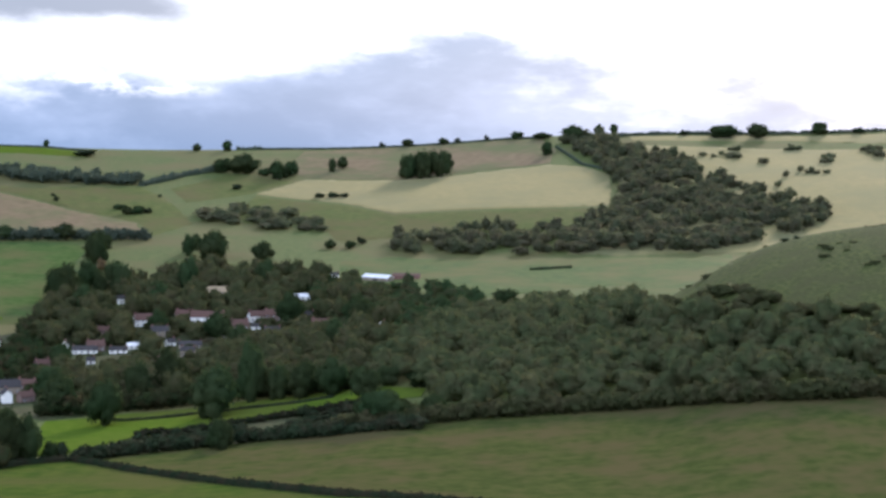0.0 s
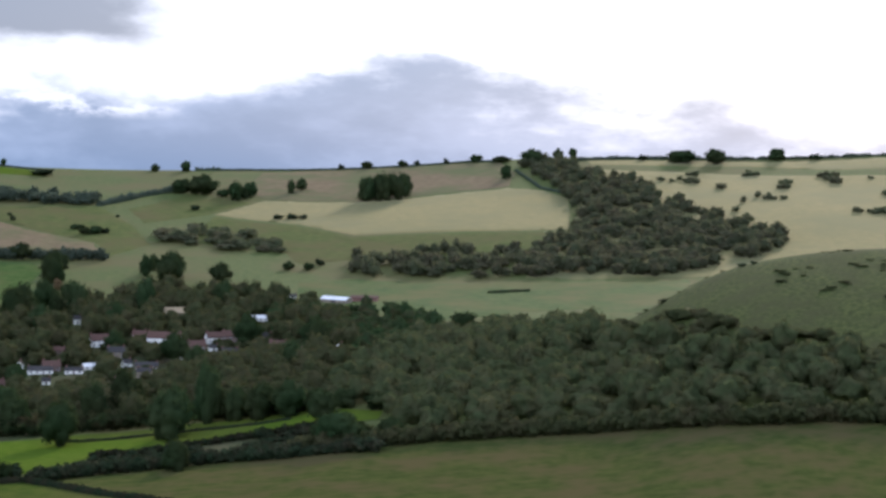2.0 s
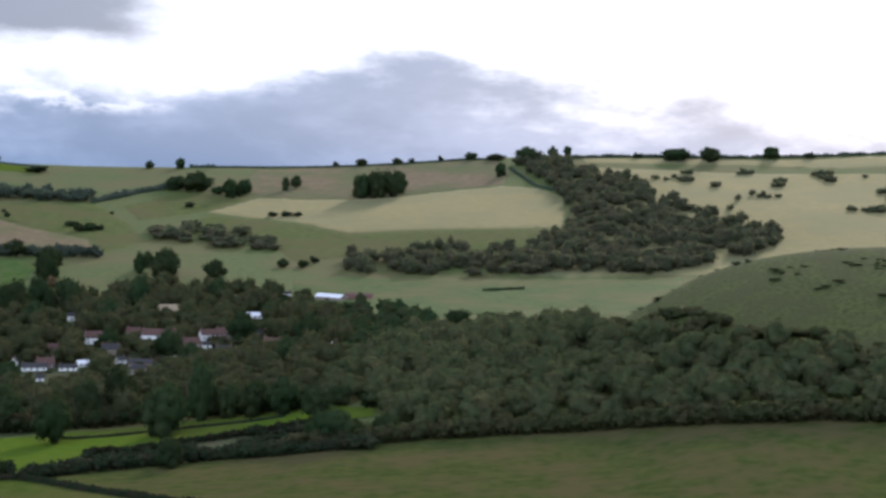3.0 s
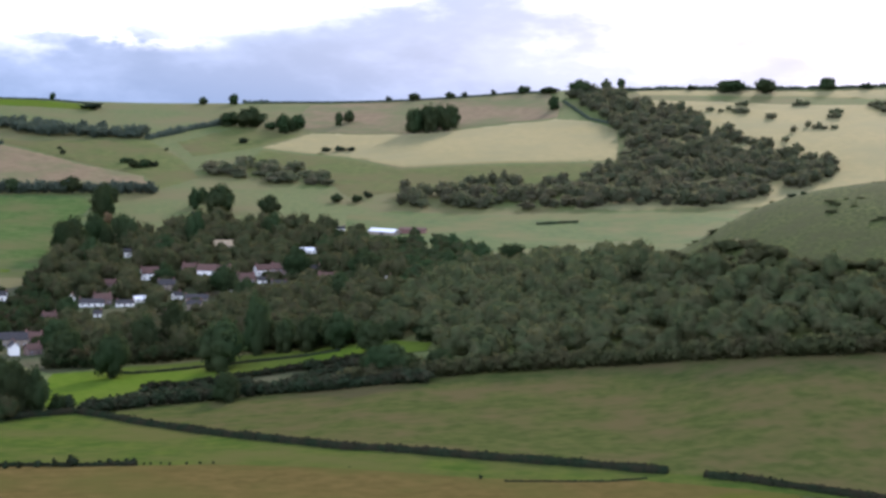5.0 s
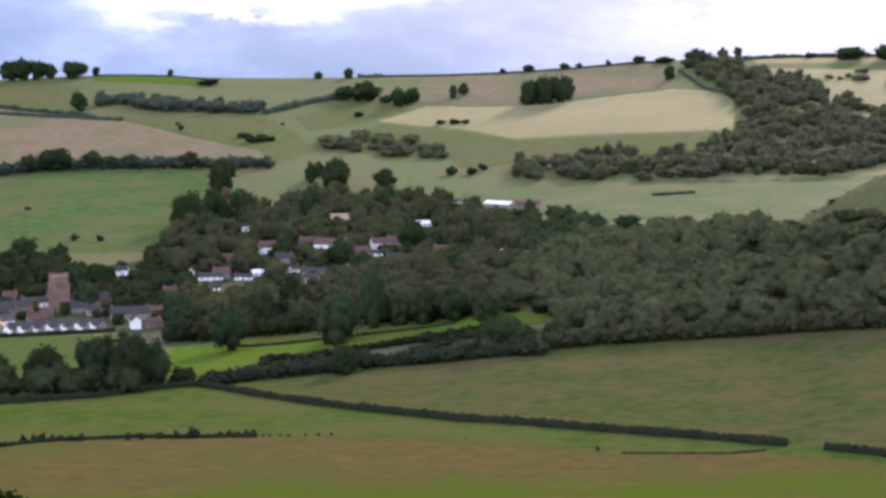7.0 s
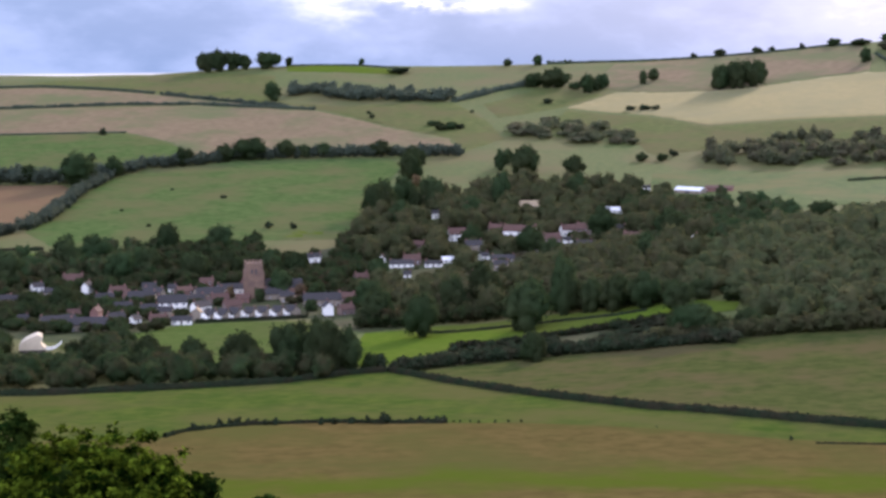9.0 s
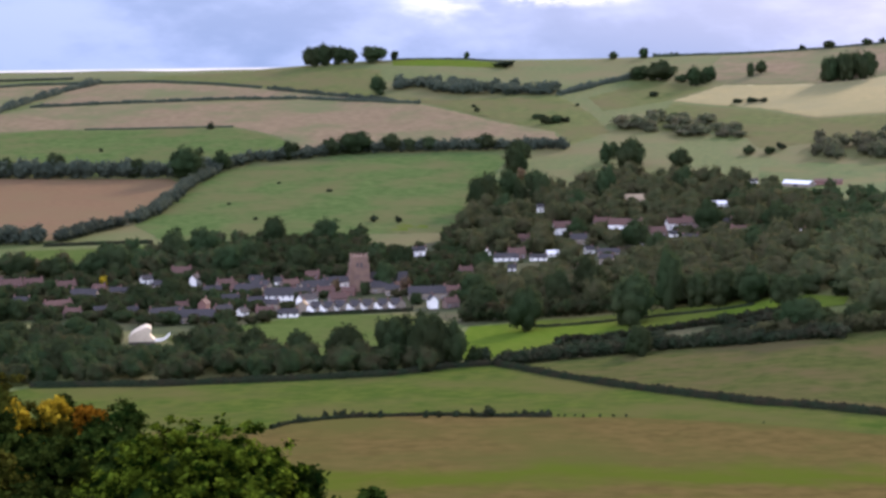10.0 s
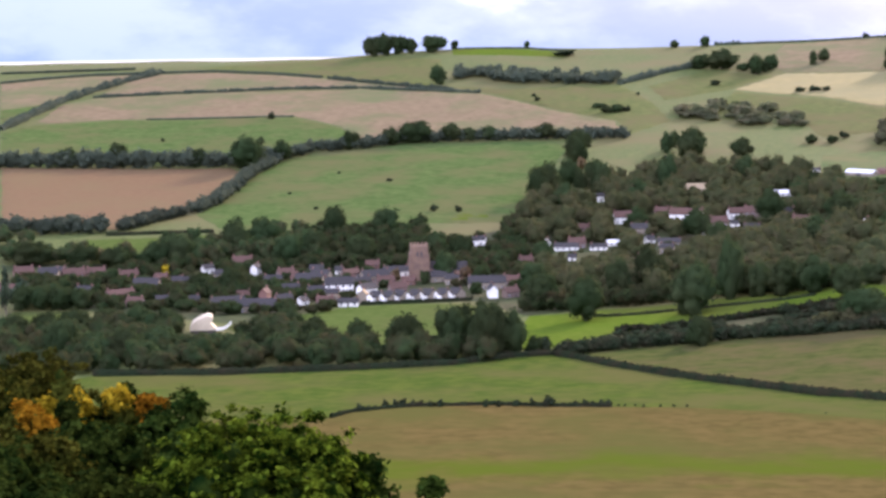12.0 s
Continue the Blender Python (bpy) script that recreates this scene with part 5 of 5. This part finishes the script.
def round_roof_house():
    """The cream roof that stands out before the village: a swept hipped roof, with a low curved wall."""
    x, y = DOME
    root = new("round_roofed_barn")
    bm = bmesh.new()
    prof = [(-9.2, 0.6), (-9.1, 2.2), (-7.9, 4.2), (-5.8, 5.7), (-3.2, 6.9), (-0.9, 7.7), (0.8, 7.3), (1.4, 6.2), (0.9, 5.1), (0.5, 4.1), (1.3, 2.6), (2.6, 1.4), (2.9, 0.6)]
    rows = []
    for yy, k in ((-4.4, 0.93), (-3.6, 1.0), (0, 1.06), (3.6, 1.0), (4.4, 0.93)):
        rows.append([bm.verts.new((px * (0.97 + 0.03 * k), yy, 0.6 + (pz - 0.6) * k)) for px, pz in prof])
    for a, b in zip(rows, rows[1:]):
        for i in range(len(prof) - 1):
            bm.faces.new((a[i], a[i + 1], b[i + 1], b[i]))
    bm.faces.new(rows[0][::-1])
    bm.faces.new(rows[-1])
    bmesh.ops.recalc_face_normals(bm, faces=bm.faces[:])
    part("roof", bm, "creamroof", root, "smooth cream swept roof")
    part("wall", box(-9.0, 2.7, -4.2, 4.2, -1.5, 0.7), "door", root)
    bm = bmesh.new()
    prev = None
    for i in range(9):
        t = i / 8
        px, pz, hh = 2.7 + 7.2 * t, 0.2 + 3.2 * t ** 3, 1.5 - 0.5 * t
        ring = [bm.verts.new((px, -3.2 + a, pz + b)) for a, b in ((0, 0), (0, hh), (0.5, hh), (0.5, 0))]
        if prev:
            for k in range(4):
                bm.faces.new((prev[k], ring[k], ring[(k + 1) % 4], prev[(k + 1) % 4]))
        else:
            bm.faces.new(ring)
        prev = ring
    bm.faces.new(prev[::-1])
    bmesh.ops.recalc_face_normals(bm, faces=bm.faces[:])
    part("side_wall", bm, "white", root, "low white curving wall")
    root.matrix_basis = pose(x, y, ground_at(x, y) + 0.9, 0, 0, 23) @ Matrix.Diagonal((0.97, 1.0, 0.98, 1))
    tagged(root, "cream building with a swept round roof among trees", "building")


round_roof_house()


def barn():
    x, y = BARN
    root = new("barn")
    part("wall", gable_body(23, 8, 2.6, 2.0), "cream", root)
    part("roof", roof_mesh(23, 8, 2.6, 2.0, 0.5), "sheet", root)
    part("door", box(-2, 2, -4.1, -3.95, 0, 2.3), "door", root)
    root.matrix_basis = pose(x, y, ground_at(x, y), 0, 0, -34)
    tagged(root, "large barn with a white sheet roof on the meadow edge", "barn")
    shed = new("shed")
    part("wall", gable_body(20, 9, 2.6, 1.6), "brick", shed)
    part("roof", roof_mesh(20, 9, 2.6, 1.6, 0.4), "tile", shed)
    part("door", box(-2, 2, -4.6, -4.45, 0, 2.4), "door", shed)
    shed.matrix_basis = pose(x + 21, y + 6, ground_at(x + 21, y + 6), 0, 0, -4)
    tagged(shed, "low brown farm shed beside the barn", "shed")


barn()


# ---------------------------------------------------------------- trees
GROUPS = {"river": "trees along the stream", "meadow": "trees round the meadow", "belt": "trees in the hillside belts", "crest": "trees on the hill crest",
          "copse": "hilltop copse", "village": "village trees", "bushrow": "bushes on the field brow", "hill": "scattered bushes on the hillside"}
NOTES = {"river": "dark green broadleaf tree in the belt along the stream", "meadow": "rounded dark broadleaf tree beside the bright meadow", "belt": "broadleaf tree standing up from a hillside hedge belt",
         "crest": "broadleaf tree silhouetted on the bare hill crest", "copse": "broadleaf tree in a small hilltop copse", "village": "dark broadleaf tree among the village gardens",
         "bushrow": "small tree on the field brow", "hill": "small hawthorn tree on the open hillside"}
for key, rows in TREES.items():
    for kind, x, y, h, w in rows:
        k = 1.0 if key != "bushrow" else 1.2 if x < -92 else 0.55
        tree(kind, x, y, max(h, 1.2) * k, max(w, 1.2) * k, NOTES[key] if kind in "ok" else "", GROUPS[key])

CLEAR = [(h[1], h[2], h[4] / 2, 0.35 * h[5] if h[0] in "wb" else 0.6 * h[5] if h[0] == "q" else 0.9 * h[5], 7 if h[0] in "wbq" else 4) for h in HOUSES] + [(t[0], t[1], 4, 0, 46) for t in TERRACE] + [(*TOWER, 6, 11, 12), (*DOME, 13, 1, 40), (*BARN, 11, 1, 20), (-297, 1098, 26, 0, 75), (-414, 738, 15, 0, 27)]


def room_for(x, y, spread):
    """How high a garden tree may stand here: none on a house, low ones before its front."""
    most = 99.0
    for hx, hy, half, sill, yard in CLEAR:
        r = math.hypot(hx, hy)
        fx, fy = -hx / r, -hy / r
        along = (x - hx) * fx + (y - hy) * fy
        if -9 < along < 190 and abs((x - hx) * fy - (y - hy) * fx) < half * (0.85 if along > 14 else 1) + spread * 0.30:
            most = min(most, 0.0 if along < yard else sill + along * 0.122)
    return most


def scatter(poly, gap, seed):
    rng = random.Random(seed)
    xs, ys = [p[0] for p in poly], [p[1] for p in poly]
    x = min(xs)
    row = 0
    while x < max(xs):
        y = min(ys) + (row % 2) * gap / 2
        while y < max(ys):
            px, py = x + rng.uniform(-0.42, 0.42) * gap, y + rng.uniform(-0.42, 0.42) * gap
            if inside(poly, px, py):
                yield px, py, rng.random()
            y += gap
        x += gap * 0.87
        row += 1


def wood(name, poly, gap, seed, low, high, leaves, label, size=0.12, material="leaf_hazed", wide=(1.0, 1.6), gardens=False, gaps=-9.0, lobes=9, lump=1.0):
    """A wood, many crowns joined as one canopy."""
    stock = [crown_arrays(900 + seed * 10 + i, lobes, leaves, size, -0.03, lump=lump) for i in range(6)]
    rng = np.random.default_rng(seed)
    vs, ts, n = [], [], 0
    for x, y, k in scatter(poly, gap, seed):
        if noise.noise((x / 30, y / 30, seed)) < gaps:
            continue
        w, h, a = gap * rng.uniform(*wide), low + (high - low) * k, rng.uniform(0, 6.28)
        if gardens:
            h = min(h, room_for(x, y, w))
            w = min(w, h * 1.5)
            if h < 2.2:
                continue
        v, t = stock[rng.integers(6)]
        c, s = math.cos(a), math.sin(a)
        vs.append(np.column_stack([(v[:, 0] * c - v[:, 1] * s) * w + x, (v[:, 0] * s + v[:, 1] * c) * w + y, v[:, 2] * h + ground_at(x, y) - 0.4]))
        ts.append(t + n)
        n += len(v)
    ob = new(name, quick_mesh(name, np.vstack(vs), np.vstack(ts), material))
    return tagged(ob, label, "woodland", kind="stuff")


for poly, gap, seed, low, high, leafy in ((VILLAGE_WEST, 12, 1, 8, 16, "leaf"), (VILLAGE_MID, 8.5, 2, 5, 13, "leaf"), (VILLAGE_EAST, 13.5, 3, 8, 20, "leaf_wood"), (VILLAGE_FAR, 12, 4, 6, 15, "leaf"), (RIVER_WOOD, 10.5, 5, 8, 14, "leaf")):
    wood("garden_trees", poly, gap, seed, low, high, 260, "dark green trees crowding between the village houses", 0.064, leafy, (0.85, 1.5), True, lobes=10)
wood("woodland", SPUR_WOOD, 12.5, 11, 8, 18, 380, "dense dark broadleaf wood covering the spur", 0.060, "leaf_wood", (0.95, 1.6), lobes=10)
SPUR_TOE = [(70, 830), (92, 780), (128, 722), (169, 672), (213, 650), (232, 690), (178, 738), (144, 800), (122, 880), (90, 905)]
SPUR_BANK = [(108, 883), (135, 940), (171, 970), (238, 956), (304, 937), (260, 756), (213, 656), (169, 679), (128, 729), (100, 794)]
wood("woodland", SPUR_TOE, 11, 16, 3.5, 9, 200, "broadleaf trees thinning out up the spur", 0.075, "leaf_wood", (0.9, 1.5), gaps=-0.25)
BANK = [(-137, 688), (-126, 720), (-105, 730), (-67, 744), (-34, 742), (-12, 686), (-39, 687), (-68, 695), (-91, 692), (-117, 683)]
wood("scrub", BANK, 5.5, 18, 1.8, 4.6, 70, "dark bramble and thorn scrub between two hedges", 0.13, "hedge", (1.0, 1.7), gaps=-0.25, lobes=6)
wood("scrub", SPUR_BANK, 7.5, 17, 0.6, 1.7, 45, "low bramble and thorn scrub over the spur", 0.17, "leaf_wood", (0.5, 1.2), gaps=0.28, lobes=5)
wood("woodland", HILL_WOOD, 13, 12, 7, 15, 130, "broadleaf hanging wood on the far hillside", 0.14, "leaf_hazed", (0.85, 1.4), gaps=-0.2)
wood("woodland", HOLLOW_WOOD, 14, 13, 5, 13, 200, "dark copse in the hollow of the hill", 0.12, "leaf_hazed", (0.9, 1.5), gaps=-0.15)
wood("woodland", CREST_BELT, 12, 14, 8, 15, 200, "dark tree belt below the hill crest", 0.12, "hedge_hazed", gaps=-0.4)
wood("scrub", EAST_SCRUB, 10, 15, 4, 8, 110, "scattered thorn scrub on the bright eastern slope", 0.13, "leaf_hazed", (0.8, 1.35), gaps=0.40)


# ---------------------------------------------------------------- the near trees below the viewpoint
def near_tree(x, y, h, w, seed, material, lobes, tufts, label, turning="", share=0.6, spire=False):
    """A tree close by: lobes covered with tufts of leaves; some of the upper lobes may have turned colour."""
    rng = np.random.default_rng(seed)
    root = new("tree")
    ob = new("trunk", trunk_mesh(seed, 0.25))
    ob.parent, ob.scale = root, (w, w, h)
    a = np.arange(lobes) * 2.4 + rng.uniform(-0.4, 0.4, lobes)
    if spire:
        u = (np.arange(lobes) + 0.5) / lobes
        k = (1 - u) ** 0.75
        c = np.column_stack([np.cos(a) * k * w * 0.36, np.sin(a) * k * w * 0.36, h * (0.25 + 0.72 * u)])
        r = (0.10 + 0.16 * k) * w * rng.uniform(0.85, 1.15, lobes)
    else:
        u = rng.uniform(-0.7, 1, lobes)
        u[-3:] = (0.95, 0.85, 0.8)
        k = np.sqrt(1 - 0.9 * u * u) * rng.uniform(0.5, 1, lobes)
        c = np.column_stack([np.cos(a) * k * w * 0.37, np.sin(a) * k * w * 0.37, h * 0.58 + u * h * 0.30])
        r = rng.uniform(0.11, 0.18, lobes) * w
    c[:, 2] *= h / (c[:, 2] + r * 1.05).max()
    # near-black cores within the tufts: the crown's inner shade given as dark colour
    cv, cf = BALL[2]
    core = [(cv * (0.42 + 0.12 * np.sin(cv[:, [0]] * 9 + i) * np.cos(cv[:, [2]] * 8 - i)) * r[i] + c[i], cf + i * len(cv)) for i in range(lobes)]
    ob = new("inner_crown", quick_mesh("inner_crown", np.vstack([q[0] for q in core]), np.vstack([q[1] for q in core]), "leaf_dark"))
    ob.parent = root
    turned = (u > 0.35) & (rng.random(lobes) < share) if turning else np.zeros(lobes, bool)
    for name, mat, some in (("crown", material, ~turned), ("turning_leaves", turning, turned)):
        idx = np.where(some)[0]
        if not len(idx) or not mat:
            continue
        n = int(tufts * 0.95) * len(idx)
        lo = idx[rng.integers(0, len(idx), n)]
        d = rng.normal(0, 1, (n, 3)) + (0, 0, 0.35)
        d /= np.linalg.norm(d, axis=1, keepdims=True)
        mid = c[lo] + d * r[lo][:, None] * rng.choice((0.62, 0.85, 0.98, 1.08, 1.16), (n, 1))
        per = 30
        pick = np.repeat(np.arange(n), per)
        cen = mid[pick] + rng.normal(0, 0.16, (len(pick), 3)) * rng.uniform(0.7, 1.4, n)[pick][:, None] * (1, 1, 0.7)
        out = d[pick] + (0, 0, 0.5)
        v, t = leaf_quads(rng, cen, out, 0.24, 0.55)
        ob = new(name, quick_mesh(name, v, t, mat))
        ob.parent = root
    root.matrix_basis = pose(x, y, ground_at(x, y))
    return tagged(root, label, "tree", "trees below the viewpoint")


def polar(az, r):
    return r * math.sin(radians(az)), r * math.cos(radians(az))


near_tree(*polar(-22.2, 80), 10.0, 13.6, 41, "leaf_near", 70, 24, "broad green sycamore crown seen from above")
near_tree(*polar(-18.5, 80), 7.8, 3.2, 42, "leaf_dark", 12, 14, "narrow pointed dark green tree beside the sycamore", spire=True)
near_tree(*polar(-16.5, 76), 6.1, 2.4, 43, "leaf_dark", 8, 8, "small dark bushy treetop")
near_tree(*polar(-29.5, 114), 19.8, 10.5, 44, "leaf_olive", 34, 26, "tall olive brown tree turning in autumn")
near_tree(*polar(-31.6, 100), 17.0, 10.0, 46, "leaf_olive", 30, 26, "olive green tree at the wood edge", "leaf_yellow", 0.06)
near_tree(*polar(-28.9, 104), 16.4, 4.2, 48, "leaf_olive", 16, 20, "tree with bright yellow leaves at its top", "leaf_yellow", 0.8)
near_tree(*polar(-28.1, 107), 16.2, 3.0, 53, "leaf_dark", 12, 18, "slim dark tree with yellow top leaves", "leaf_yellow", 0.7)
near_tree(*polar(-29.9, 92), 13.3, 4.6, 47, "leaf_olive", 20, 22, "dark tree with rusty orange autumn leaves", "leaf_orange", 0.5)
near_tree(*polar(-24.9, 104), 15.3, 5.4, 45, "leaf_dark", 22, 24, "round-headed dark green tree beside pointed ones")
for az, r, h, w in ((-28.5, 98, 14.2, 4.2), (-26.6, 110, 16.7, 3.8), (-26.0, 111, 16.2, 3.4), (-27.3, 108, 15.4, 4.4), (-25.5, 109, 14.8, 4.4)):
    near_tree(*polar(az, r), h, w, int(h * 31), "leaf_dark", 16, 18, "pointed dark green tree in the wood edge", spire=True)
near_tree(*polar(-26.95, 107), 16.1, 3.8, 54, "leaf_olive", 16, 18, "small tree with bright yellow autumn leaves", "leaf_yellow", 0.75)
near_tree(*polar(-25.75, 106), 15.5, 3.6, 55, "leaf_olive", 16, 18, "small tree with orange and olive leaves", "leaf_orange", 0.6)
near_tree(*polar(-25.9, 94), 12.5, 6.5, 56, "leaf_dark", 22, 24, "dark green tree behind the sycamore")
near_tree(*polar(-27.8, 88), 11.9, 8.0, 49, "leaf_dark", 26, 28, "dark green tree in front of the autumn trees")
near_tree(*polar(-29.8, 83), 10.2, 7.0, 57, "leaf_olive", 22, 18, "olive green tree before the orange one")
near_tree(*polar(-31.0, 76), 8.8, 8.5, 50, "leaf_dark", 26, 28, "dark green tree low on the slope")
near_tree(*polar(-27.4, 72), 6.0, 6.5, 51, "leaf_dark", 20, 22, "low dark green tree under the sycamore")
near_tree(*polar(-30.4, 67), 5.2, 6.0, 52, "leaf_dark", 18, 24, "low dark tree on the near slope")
